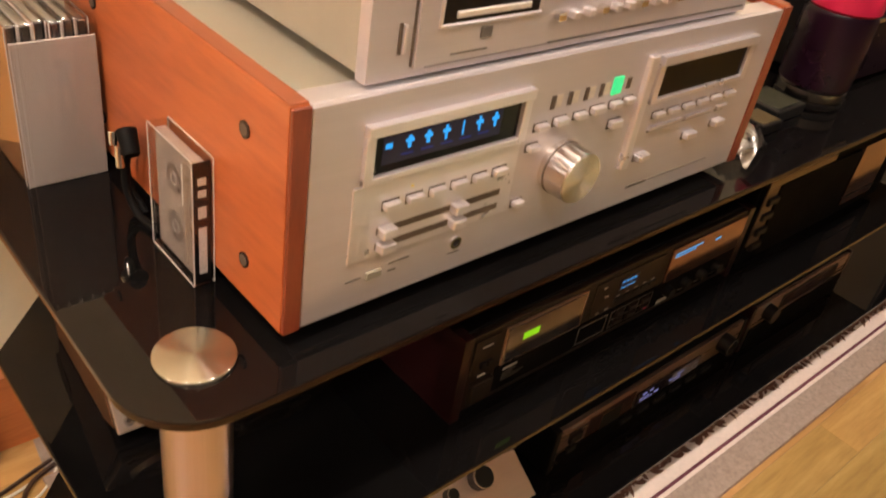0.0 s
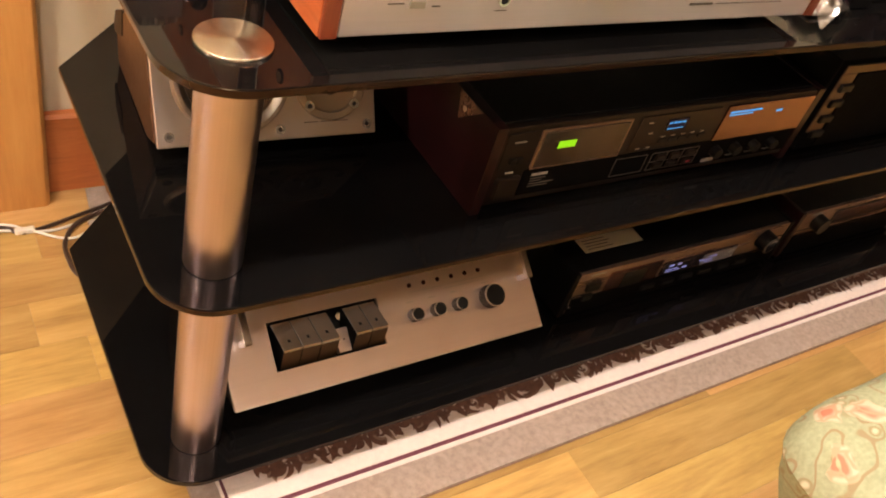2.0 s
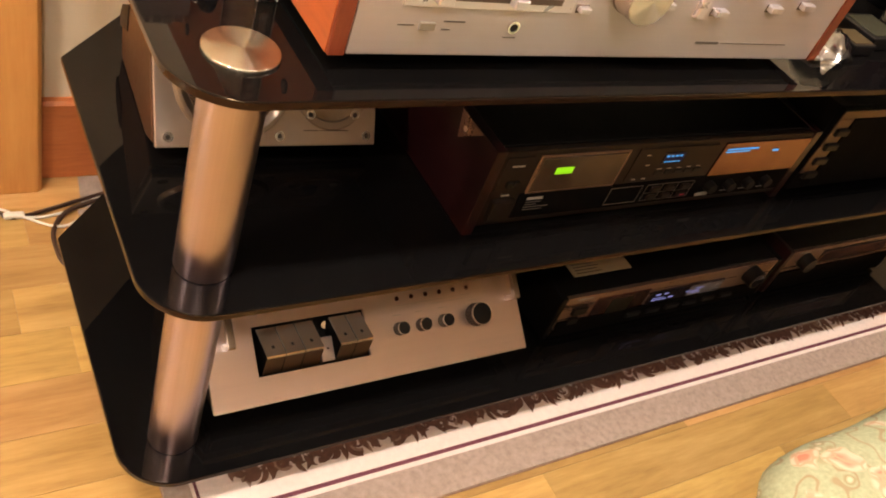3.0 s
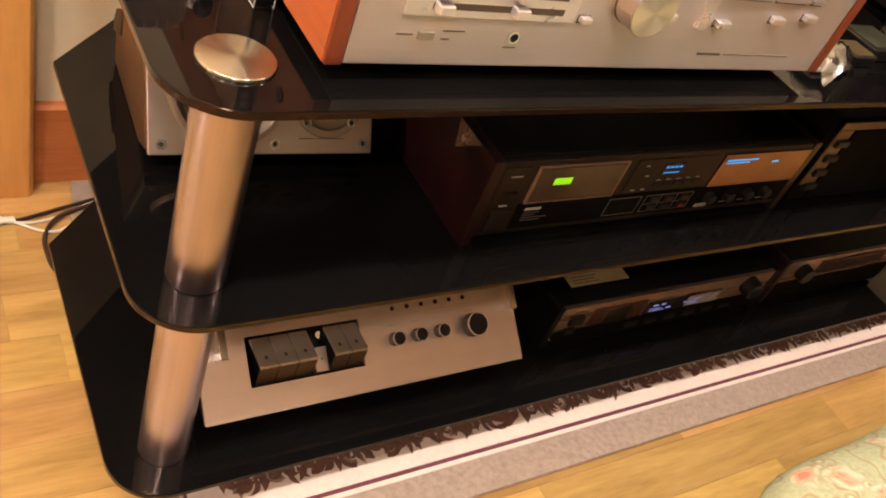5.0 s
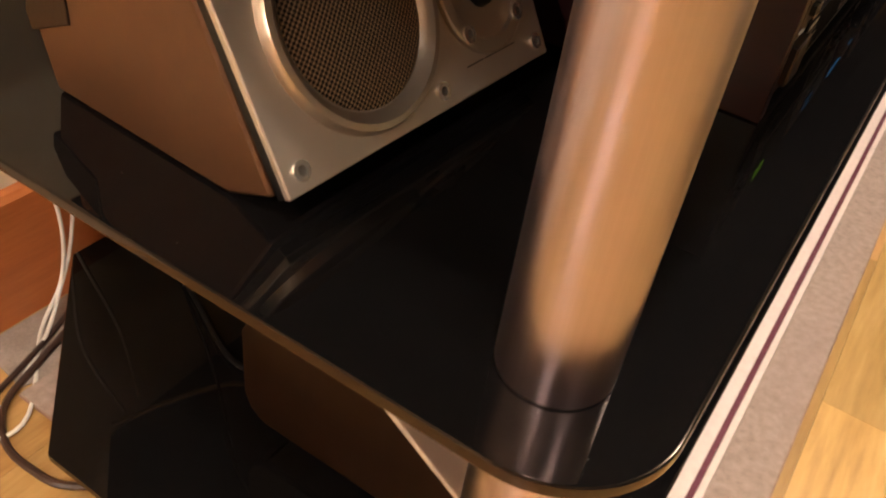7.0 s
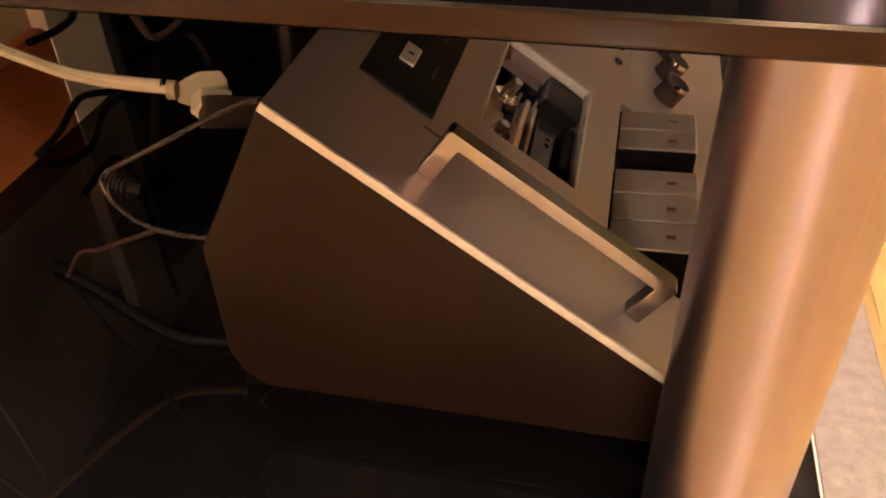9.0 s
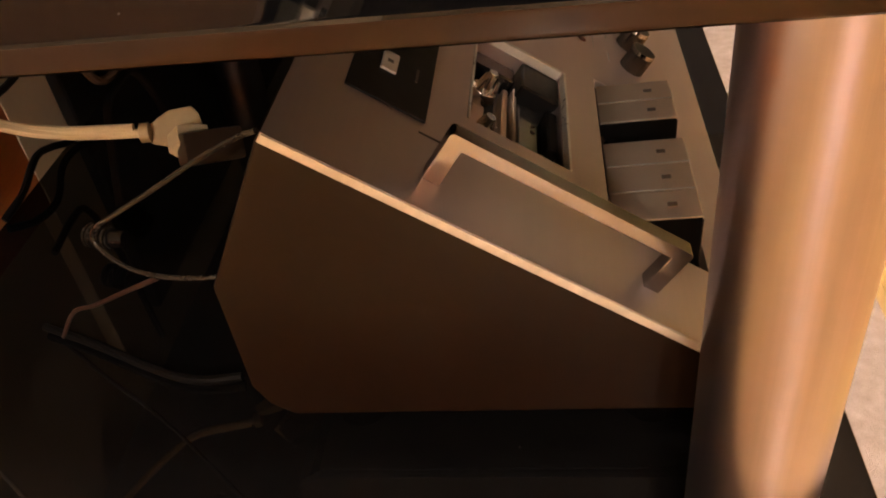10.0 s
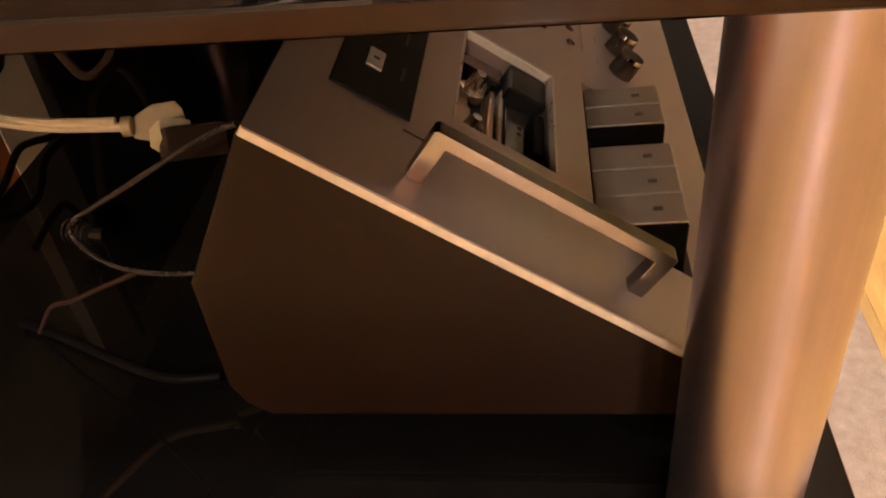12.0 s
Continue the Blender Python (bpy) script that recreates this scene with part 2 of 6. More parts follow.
PAPER_GREY = simple("grey_card", (0.42, 0.37, 0.335), 0.5, vary=0.06, scale=180, stretch=(8, 8, 0.4), bump=0.02)
OLIVE_FACE = simple("olive_grey_face", (0.030, 0.033, 0.022), 0.35, vary=0.12, scale=60)
BRASS_DIM = simple("dull_brass_face", (0.15, 0.11, 0.055), 0.35, 0.5, vary=0.3, scale=90)
BRONZE_DIM = simple("dull_bronze_strip", (0.17, 0.118, 0.09), 0.32, 0.8, vary=0.1, scale=40)
TRAY_DARK = simple("dark_tray", (0.05, 0.040, 0.034), 0.4, vary=0.2, scale=60)
CARD_BROWN = simple("brown_card", (0.26, 0.12, 0.05), 0.5, vary=0.2, scale=60)
CREAM_CORD = simple("cream_cord", (0.60, 0.49, 0.30), 0.40, vary=0.12, scale=200, bump=0.05)
WHITE_CORD = simple("white_cord", (0.72, 0.68, 0.60), 0.45, vary=0.06, scale=200)
BLACK_CORD = simple("black_cord", (0.0045, 0.004, 0.0038), 0.55, vary=0.2, scale=200, spec=0.06)
BROWN_CORD = simple("brown_cord", (0.040, 0.020, 0.014), 0.36, vary=0.2, scale=200, spec=0.45)
GREY_CORD = simple("grey_cord", (0.026, 0.021, 0.017), 0.26, vary=0.04, scale=200, spec=0.5)
COPPER_WIRE = simple("copper_speaker_wire", (0.62, 0.27, 0.13), 0.28, 0.6, vary=0.25, scale=300, stretch=(1, 1, 6))
GREY_MAT = simple("grey_mat", (0.30, 0.24, 0.20), 0.95, vary=0.25, scale=400, bump=0.6)
CLEAR = clear("clear_plastic")
# opaque pale grey: the glint of clear edges is put into the colour
CLEAR_EDGE = simple("pale_glint_plastic", (0.46, 0.42, 0.39), 0.18, vary=0.1, scale=200)
SMOKE_SHELL = simple("smoky_shell", (0.40, 0.34, 0.30), 0.20, vary=0.25, scale=45)
TAPE_GREY = simple("wound_tape", (0.20, 0.155, 0.13), 0.3, vary=0.2, scale=60)
FILM = clear("clear_film", 0.55, (0.88, 0.88, 0.88), 0.14)
PURPLE = simple("dark_purple_enamel", (0.009, 0.002, 0.007), 0.30, 0.0, vary=0.2, scale=30, spec=0.25)
RED_ENAMEL = simple("red_enamel", (0.42, 0.012, 0.05), 0.3, 0.1, vary=0.1, scale=30)
CYAN_GLOW = glow("cyan_segments", (0.02, 0.42, 1.0), 1.3)
# faint glow for sheets that paint the haze round lit figures
BLUE_BLOOM = glow("blue_display_haze", (0.004, 0.02, 0.35), 0.035)
BLUE_HAZE = glow("blue_segments", (0.01, 0.05, 0.55), 0.5)
GREEN_GLOW = glow("green_lamp", (0.05, 0.95, 0.30), 1.1)
LIME_GLOW = glow("lime_counter", (0.42, 1.0, 0.01), 0.75)
SKY_GLOW = glow("sky_blue_counter", (0.08, 0.45, 1.0), 0.8)
GREY_WINDOW = simple("grey_mirror_window", (0.195, 0.185, 0.190), 0.11, 0.88, vary=0.35, scale=26, rough_vary=0.04)
KNOB_DARK = simple("dark_chromed_knob", (0.07, 0.056, 0.047), 0.22, 0.75, vary=0.1, scale=60)
LEAD_TAN = simple("flat_brown_lead", (0.13, 0.075, 0.045), 0.45, vary=0.15, scale=150)
PLUG_OLIVE = simple("old_cream_plastic", (0.40, 0.30, 0.155), 0.42, vary=0.15, scale=120, bump=0.05)
PLUG_SMOKE = simple("brown_plug_block", (0.030, 0.019, 0.012), 0.35, vary=0.15, scale=120)
VIOLET_GLASS = simple("violet_brown_window", (0.11, 0.085, 0.095), 0.14, 0.8, vary=0.2, scale=40, rough_vary=0.03)
DISPLAY_FILM = simple("pale_display_film", (0.20, 0.19, 0.21), 0.25, vary=0.1, scale=60)
VIOLET_GLOW = glow("pale_violet_display", (0.40, 0.40, 0.95), 0.55)
YELLOW_GLOW = glow("yellow_lamp", (1.0, 0.75, 0.1), 0.8)


def rug_cloth(name, base, vary, scale=900):
    m = simple(name, base, 0.95, vary=vary, scale=scale, bump=0.9, spec=0.15)
    return m


RUG_TAUPE = rug_cloth("rug_taupe", (0.34, 0.262, 0.220), 0.28, 1100)
RUG_CREAM = rug_cloth("rug_cream", (0.74, 0.63, 0.57), 0.10)
RUG_PURPLE = rug_cloth("rug_purple", (0.14, 0.045, 0.060), 0.30)
RUG_TAN = rug_cloth("rug_tan", (0.32, 0.205, 0.155), 0.30)
RUG_BROWN = rug_cloth("rug_brown", (0.150, 0.072, 0.050), 0.45)
RUG_MID = rug_cloth("rug_mid_brown", (0.17, 0.085, 0.058), 0.40)


def mesh_grille(name):
    """Punched metal: small dark holes in rows."""
    m, nt, p = nodes_of(name)
    tc = nt.nodes.new("ShaderNodeTexCoord")
    mp = nt.nodes.new("ShaderNodeMapping")
    mp.inputs["Rotation"].default_value = (radians(-59.1), 0, radians(45))
    mp.inputs["Scale"].default_value = (1.0, 1.0, 1.0)
    link(nt, tc.outputs["Object"], mp.inputs["Vector"])
    v = mp.outputs["Vector"]
    vo = nt.nodes.new("ShaderNodeTexVoronoi")
    vo.voronoi_dimensions = "2D"
    vo.inputs["Scale"].default_value = 430
    vo.inputs["Randomness"].default_value = 0.0
    link(nt, v, vo.inputs["Vector"])
    link(nt, ramp(nt, vo.outputs["Distance"], [(0.40, (0.012, 0.008, 0.005)), (0.50, (0.36, 0.25, 0.155))]), p.inputs["Base Color"])
    p.inputs["Metallic"].default_value = 0.6
    p.inputs["Roughness"].default_value = 0.4
    return m


GRILLE = mesh_grille("punched_grille")


# ---------------------------------------------------------------- mesh helpers
def finish(bm, angle=32):
    bmesh.ops.recalc_face_normals(bm, faces=bm.faces)
    lim = radians(angle)
    for f in bm.faces:
        f.smooth = True
    for e in bm.edges:
        e.smooth = len(e.link_faces) == 2 and e.calc_face_angle(0) < lim
    return bm


def box(x0, x1, y0, y1, z0, z1, bevel=0.0006, seg=1, bm=None):
    b = bmesh.new()
    bmesh.ops.create_cube(b, size=1)
    for v in b.verts:
        v.co = Vector((x0 + (v.co.x + 0.5) * (x1 - x0), y0 + (v.co.y + 0.5) * (y1 - y0), z0 + (v.co.z + 0.5) * (z1 - z0)))
    if bevel:
        bmesh.ops.bevel(b, geom=b.edges[:], offset=bevel, segments=seg, affect="EDGES", profile=0.7)
    return join(bm, b)


def join(bm, b):
    if bm is None:
        return b
    me = bpy.data.meshes.new("tmp")
    b.to_mesh(me)
    b.free()
    bm.from_mesh(me)
    bpy.data.meshes.remove(me)
    return bm


def cyl(p0, p1, r0, r1=None, seg=32, bevel=0.0, bm=None):
    r1 = r0 if r1 is None else r1
    p0, p1 = Vector(p0), Vector(p1)
    b = bmesh.new()
    bmesh.ops.create_cone(b, cap_ends=True, segments=seg, radius1=r0, radius2=r1, depth=(p1 - p0).length)
    if bevel:
        rim = [e for e in b.edges if len(e.link_faces) == 2 and e.calc_face_angle(0) > 1.0]
        bmesh.ops.bevel(b, geom=rim, offset=bevel, segments=2, affect="EDGES", profile=0.6)
    q = Vector((0, 0, 1)).rotation_difference((p1 - p0).normalized())
    bmesh.ops.transform(b, matrix=Matrix.Translation((p0 + p1) / 2) @ q.to_matrix().to_4x4(), verts=b.verts)
    return join(bm, b)


def ring(p0, p1, ro, ri, seg=40, bm=None):
    """A tube with a wall."""
    p0, p1 = Vector(p0), Vector(p1)
    q = Vector((0, 0, 1)).rotation_difference((p1 - p0).normalized())
    b = bmesh.new()
    loops = []
    for p, r in ((p0, ro), (p1, ro * 0.985 + ri * 0.015), (p1, ri), (p0, ri)):
        loops.append([b.verts.new(p + q @ Vector((r * math.cos(a), r * math.sin(a), 0))) for a in (2 * math.pi * k / seg for k in range(seg))])
    for i in range(4):
        for k in range(seg):
            b.faces.new((loops[i][k], loops[i][(k + 1) % seg], loops[(i + 1) % 4][(k + 1) % seg], loops[(i + 1) % 4][k]))
    return join(bm, b)


def prism(outline, axis, a, b_, bevel=0.0, seg=2, bm=None):
    """A closed outline drawn across an axis and pulled along it from a to b_."""
    b = bmesh.new()

    def at(p, t):
        return {"x": (t, p[0], p[1]), "y": (p[0], t, p[1]), "z": (p[0], p[1], t)}[axis]

    lo = [b.verts.new(at(p, a)) for p in outline]
    hi = [b.verts.new(at(p, b_)) for p in outline]
    b.faces.new(lo)
    b.faces.new(hi)
    n = len(outline)
    for k in range(n):
        b.faces.new((lo[k], lo[(k + 1) % n], hi[(k + 1) % n], hi[k]))
    bmesh.ops.recalc_face_normals(b, faces=b.faces)
    if bevel:
        sharp = [e for e in b.edges if e.calc_face_angle(0) > 0.6]
        bmesh.ops.bevel(b, geom=sharp, offset=bevel, segments=seg, affect="EDGES", profile=0.6)
    return join(bm, b)


def smooth_line(points, per=8):
    """A soft line through the points."""
    p = [Vector(q) for q in points]
    p = [p[0] * 2 - p[1]] + p + [p[-1] * 2 - p[-2]]
    out = []
    for i in range(1, len(p) - 2):
        for k in range(per):
            t = k / per
            a, b, c, d = p[i - 1], p[i], p[i + 1], p[i + 2]
            out.append(0.5 * (2 * b + (c - a) * t + (2 * a - 5 * b + 4 * c - d) * t * t + (3 * b - 3 * c + d - a) * t ** 3))
    return out + [p[-2]]


def cord(points, r, seg=8, per=8, bm=None):
    line = smooth_line(points, per)
    b = bmesh.new()
    rings = []
    up = Vector((0.3, 0.2, 0.93)).normalized()
    for i, c in enumerate(line):
        d = (line[min(i + 1, len(line) - 1)] - line[max(i - 1, 0)]).normalized()
        s = d.cross(up)
        s = s.normalized() if s.length > 1e-4 else Vector((1, 0, 0))
        u = s.cross(d)
        rings.append([b.verts.new(c + r * (s * math.cos(a) + u * math.sin(a))) for a in (2 * math.pi * k / seg for k in range(seg))])
    for i in range(len(rings) - 1):
        for k in range(seg):
            b.faces.new((rings[i][k], rings[i][(k + 1) % seg], rings[i + 1][(k + 1) % seg], rings[i + 1][k]))
    b.faces.new(rings[0])
    b.faces.new(rings[-1])
    return join(bm, b)


def turned(profile, centre, seg=40, bm=None, hollow=False):
    """A shape turned on the lathe: (radius, height) pairs round an upright axis; hollow: a ring with an open middle."""
    b = bmesh.new()
    c = Vector(centre)
    loops = []
    for r, h in profile:
        loops.append([b.verts.new(c + Vector((r * math.cos(a), r * math.sin(a), h))) for a in (2 * math.pi * k / seg for k in range(seg))])
    for i in range(len(loops) - 1):
        for k in range(seg):
            b.faces.new((loops[i][k], loops[i][(k + 1) % seg], loops[i + 1][(k + 1) % seg], loops[i + 1][k]))
    if hollow:
        for k in range(seg):
            b.faces.new((loops[-1][k], loops[-1][(k + 1) % seg], loops[0][(k + 1) % seg], loops[0][k]))
    else:
        b.faces.new(loops[0])
        b.faces.new(loops[-1])
    return join(bm, b)


def moved(bm, m):
    bmesh.ops.transform(bm, matrix=m, verts=bm.verts)
    return bm


def thing(name, at, label, category, group="", kind=""):
    ob = new(name)
    ob.location = Vector(at) + PLACE[0]
    ob.empty_display_size = 0.02
    return tagged(ob, label, category, group, kind)


def part(name, bm, material, parent=None, label="", angle=32):
    bmesh.ops.translate(bm, vec=PLACE[0], verts=bm.verts)
    finish(bm, angle)
    me = bpy.data.meshes.new(name)
    bm.to_mesh(me)
    bm.free()
    me.materials.append(material)
    ob = new(name, me)
    sizes = sorted(f.area for f in me.polygons)
    if sizes[-1] > 15 * sizes[len(sizes) // 2]:
        flat = ob.modifiers.new("flat_faces", "WEIGHTED_NORMAL")
        flat.keep_sharp, flat.weight = True, 90
    if parent is not None:
        ob.parent = parent
        m = Matrix.Translation(parent.location)
        if parent.parent is not None:
            m = Matrix.Translation(parent.parent.location)
        ob.matrix_parent_inverse = m.inverted() if parent.type == "EMPTY" else Matrix()
    return tagged(ob, label)


# ---------------------------------------------------------------- plan (metres; the front post stands at x = 0, y = 0)
Z_TOP, Z_MID, Z_LOW = 0.585, 0.365, 0.095
GLASS = 0.008
RACK_L, RACK_R, RACK_F, RACK_B = -0.061, 1.830, -0.061, 0.485
WALL_Y = 0.533
ROOM = (-5.6, 4.0, -4.0, 2.42)
FLOOR = 0.022
PLACE = [Vector((0, 0, 0))]  # how far the next thing is set off its drawing


# ---------------------------------------------------------------- the room
def room():
    x0, x1, y0, h = ROOM
    tagged(part("wall_back", box(x0 - 0.1, x1 + 0.1, WALL_Y, WALL_Y + 0.1, FLOOR - 0.06, h, 0), WALL), "cream painted plaster wall behind the hi-fi rack", "wall", kind="structure")
    tagged(part("wall_left", box(x0 - 0.1, x0, y0, WALL_Y - 0.001, FLOOR - 0.06, h, 0), UNSEEN_BROWN), "unseen wall at the room's end, browned to warm the reflections", "wall", kind="structure")
    tagged(part("wall_right", box(x1, x1 + 0.1, y0, WALL_Y - 0.001, FLOOR - 0.06, h, 0), WALL_DIM), "unseen wall at the room's end, darkened to cut bounced light", "wall", kind="structure")
    tagged(part("wall_front", box(x0 - 0.1, x1 + 0.1, y0 - 0.1, y0 - 0.001, FLOOR - 0.06, h, 0), WALL_DIM), "unseen wall across the room, darkened to cut bounced light", "wall", kind="structure")
    tagged(part("ceiling", box(x0 - 0.1, x1 + 0.1, y0 - 0.1, WALL_Y + 0.1, h + 0.001, h + 0.1, 0), CEILING), "white painted ceiling", "ceiling", kind="structure")
    tagged(part("baseboard", prism([(0.5180, FLOOR), (0.5328, FLOOR), (0.5328, 0.156), (0.5230, 0.156), (0.5180, 0.151)], "x", -0.0495, 0.3470, 0), BASE_WOOD),
           "reddish-brown wooden baseboard along the cream wall", "baseboard", kind="structure")
    tagged(part("trim", prism([(-0.167, 0.488), (-0.057, 0.488), (-0.051, 0.494), (-0.050, 0.5328), (-0.167, 0.5328)], "z", FLOOR, 2.06, 0.0015), PINE),
           "honey-coloured wooden door casing beside the wall", "door casing", kind="structure")
    tagged(part("wall_pier", prism([(0.3472, 0.5170), (0.4168, 0.5170), (0.4168, 0.5328), (0.3472, 0.5328)], "z", FLOOR, 0.340, 0.0012), WALL),
           "narrow cream plaster pier at the baseboard's end", "wall pier", kind="structure")
    # plain slab put in for an unidentified black area behind the rack
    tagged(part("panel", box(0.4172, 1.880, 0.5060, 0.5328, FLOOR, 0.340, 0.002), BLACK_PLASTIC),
           "plain black slab in place of an unidentified black area", "panel", kind="structure")


def floor_planks():
    x0, x1, y0, h = ROOM
    base = tagged(part("floor", box(x0, x1, y0, WALL_Y - 0.001, FLOOR - 0.06, FLOOR - 0.0045, 0), JOINT), "honey oak strip parquet floor with a satin finish", "floor", kind="structure")
    wide, long_ = 0.075, 0.62
    plank = bmesh.new()
    plank = prism([(0.0001, -0.004), (wide - 0.0001, -0.004), (wide - 0.0001, -0.0003), (wide - 0.0004, 0.0), (0.0004, 0.0), (0.0001, -0.0003)], "x", 0.0001, long_ - 0.0001, 0)
    finish(plank)
    me = bpy.data.meshes.new("plank")
    plank.to_mesh(me)
    plank.free()
    me.materials.append(OAK)
    rng = random.Random(4)
    far = bmesh.new()
    y = WALL_Y - wide
    while y > y0 - wide:
        x = x0 - rng.random() * long_
        while x < x1:
            near = -0.75 < x + long_ and x < 1.5 and -0.75 < y < 0.56
            if near:
                ob = new("plank", me)
                ob.location = (x, y, FLOOR - 0.0004)
                ob.parent = base
            else:
                far = box(max(x + 0.0004, x0), min(x + long_ - 0.0004, x1), max(y + 0.0004, y0), y + wide - 0.0004, FLOOR - 0.0044, FLOOR - 0.0004, 0, bm=far)
            x += long_
        y -= wide
    tagged(part("far_planks", far, OAK, base), "oak strips further out on the floor", kind="stuff")


room()


# ---------------------------------------------------------------- ceiling lamps of the room
def ceiling_lamp(x, y, r, strength):
    m, nt, p = nodes_of("lamp_glass")
    p.inputs["Base Color"].default_value = (0.8, 0.75, 0.65, 1)
    p.inputs["Emission Color"].default_value = LAMP_COLOUR
    p.inputs["Emission Strength"].default_value = strength
    h = ROOM[3]
    t = thing("ceiling_lamp", (x, y, h), "round opal glass ceiling lamp, switched on", "lamp", "ceiling lamps")
    part("canopy", cyl((x, y, h - 0.03), (x, y, h), r * 0.6, seg=32, bevel=0.003), CHROME, t)
    part("shade", turned([(r * 0.55, -0.031), (r * 0.95, -0.05), (r, -0.08), (r * 0.85, -0.115), (r * 0.5, -0.14), (r * 0.05, -0.15)], (x, y, h), 32), m, t, "glowing opal glass shade")


for lamp_x, lamp_y, share in ((-4.6, 0.05, 3.6), (-2.0, -0.40, 1.25), (-0.75, -0.40, 1.30), (0.5, -0.40, 0.95), (1.75, -0.40, 0.75)):
    ceiling_lamp(lamp_x, lamp_y, 0.075, LAMP_ROW * share)
ceiling_lamp(-0.5, -1.3, 0.075, LAMP_FRONT)


# ---------------------------------------------------------------- rug
def rug():
    x0, x1, y0, y1, top, low = -0.012, 2.05, -0.131, 0.44, FLOOR + 0.006, FLOOR + 0.0006
    side = 0.62  # the end borders are narrower than the long ones
    t = thing("rug", (x0, y0, FLOOR), "woven rug with taupe border, purple line and brown scrolls under rack", "rug")

    def frame_band(name, d0, d1, z, m, label):
        s0, s1 = d0 * side, d1 * side
        b = box(x0 + s0, x1 - s0, y0 + d0, y0 + d1, low, z, 0.0006)
        b = box(x0 + s0, x1 - s0, y1 - d1, y1 - d0, low, z, 0.0006, bm=b)
        b = box(x0 + s0, x0 + s1, y0 + d1, y1 - d1, low, z, 0.0006, bm=b)
        b = box(x1 - s1, x1 - s0, y0 + d1, y1 - d1, low, z, 0.0006, bm=b)
        part(name, b, m, t, label)

    frame_band("border", 0.0, 0.0480, top, RUG_TAUPE, "taupe woven border")
    frame_band("cream_band", 0.0482, 0.0548, top - 0.0004, RUG_CREAM, "narrow cream band")
    frame_band("binding", -0.0014, -0.0002, top - 0.002, RUG_TAN, "brown stitched edge")
    frame_band("purple_line", 0.0550, 0.0605, top, RUG_PURPLE, "thin purple line")
    frame_band("cream_inner", 0.0607, 0.0900, top - 0.0004, RUG_CREAM, "cream inner band")
    part("field", box(x0 + 0.0902 * side, x1 - 0.0902 * side, y0 + 0.0902, y1 - 0.0902, low, top - 0.0006, 0.0005), RUG_CREAM, t, "cream field under the scrolls")
    part("dark_field", box(x0 + 0.078, x1 - 0.078, y0 + 0.1220, y1 - 0.1220, top - 0.0006, top - 0.0001, 0.0001), RUG_BROWN, t, "dark brown field")
    # brown scrolls in three tones: spirals on winding stems, with leaves between them
    rng = random.Random(12)
    tones = {"dark": bmesh.new(), "mid": bmesh.new(), "tan": bmesh.new()}
    level = {"dark": top + 0.0006, "mid": top + 0.0003, "tan": top}

    def stroke(tone, line, w0, w1, belly=0.0):
        b, n, prev = tones[tone], len(line), None
        z = level[tone] + 0.0002 * rng.random()
        for i, p in enumerate(line):
            d = line[min(i + 1, n - 1)] - line[max(i - 1, 0)]
            d = d.normalized() if d.length > 1e-6 else Vector((1, 0, 0))
            s = i / (n - 1)
            half = 0.5 * (w0 + (w1 - w0) * s + belly * math.sin(math.pi * s))
            side_ = Vector((-d.y, d.x, 0)) * half
            cur = (b.verts.new((p.x + side_.x, p.y + side_.y, z)), b.verts.new((p.x - side_.x, p.y - side_.y, z)))
            if prev:
                b.faces.new((prev[0], cur[0], cur[1], prev[1]))
            prev = cur

    def spiral(tone, c, r, a0, turns, way, w0, w1):
        n = max(9, int(turns * 14))
        stroke(tone, [c + r * (1 - 0.78 * i / n) * Vector((math.cos(a0 + way * turns * 6.283 * i / n), math.sin(a0 + way * turns * 6.283 * i / n), 0)) for i in range(n + 1)], w0, w1)

    def leaf(tone, c, a, l, w, curl):
        stroke(tone, [c + l * s * Vector((math.cos(a + curl * s), math.sin(a + curl * s), 0)) for s in (0, 0.14, 0.28, 0.42, 0.56, 0.7, 0.85, 1)], w * 0.25, 0.0003, w)

    def scroll_band(ox, oy, ux, uy, ix, iy, length):
        """u runs along the band, i points inwards."""
        def at(u, v):
            return Vector((ox + ux * u + ix * v, oy + uy * u + iy * v, 0))

        out = math.atan2(-iy, -ix)
        u, way = 0.004, 1
        while u < length:
            r = rng.uniform(0.0110, 0.0180)
            c = at(u + r, 0.010 + rng.uniform(-0.001, 0.005))
            spiral("dark", c, r, out + rng.uniform(-0.8, 0.8), rng.uniform(1.1, 1.6), way, rng.uniform(0.0068, 0.0092), 0.0030)
            spiral("tan", c + at(0.002, 0.001) - at(0, 0), r * 0.8, out + rng.uniform(-1, 1), 0.9, way, 0.0075, 0.0035)
            for j in range(rng.choice((3, 4, 5))):
                q = at(u + r * 2 + 0.0055 * j, rng.uniform(0.012, 0.020))
                leaf("dark" if rng.random() < 0.55 else "mid", q, out + way * rng.uniform(-0.1, 0.9), rng.uniform(0.016, 0.028), rng.uniform(0.0055, 0.0090), -way * rng.uniform(0.2, 1.3))
            u += r * 2 + rng.uniform(0.013, 0.024)
            way = -way
        for k in range(int(length / 0.0030)):
            q = at(rng.uniform(0, length), rng.uniform(0.010, 0.046))
            leaf(rng.choice(("dark", "mid", "mid", "tan")), q, rng.uniform(0, 6.28), rng.uniform(0.012, 0.026), rng.uniform(0.0045, 0.0085), rng.uniform(-1.6, 1.6))
        for k in range(int(length / 0.0016)):
            q = at(rng.uniform(0, length), rng.uniform(0.018, 0.046))
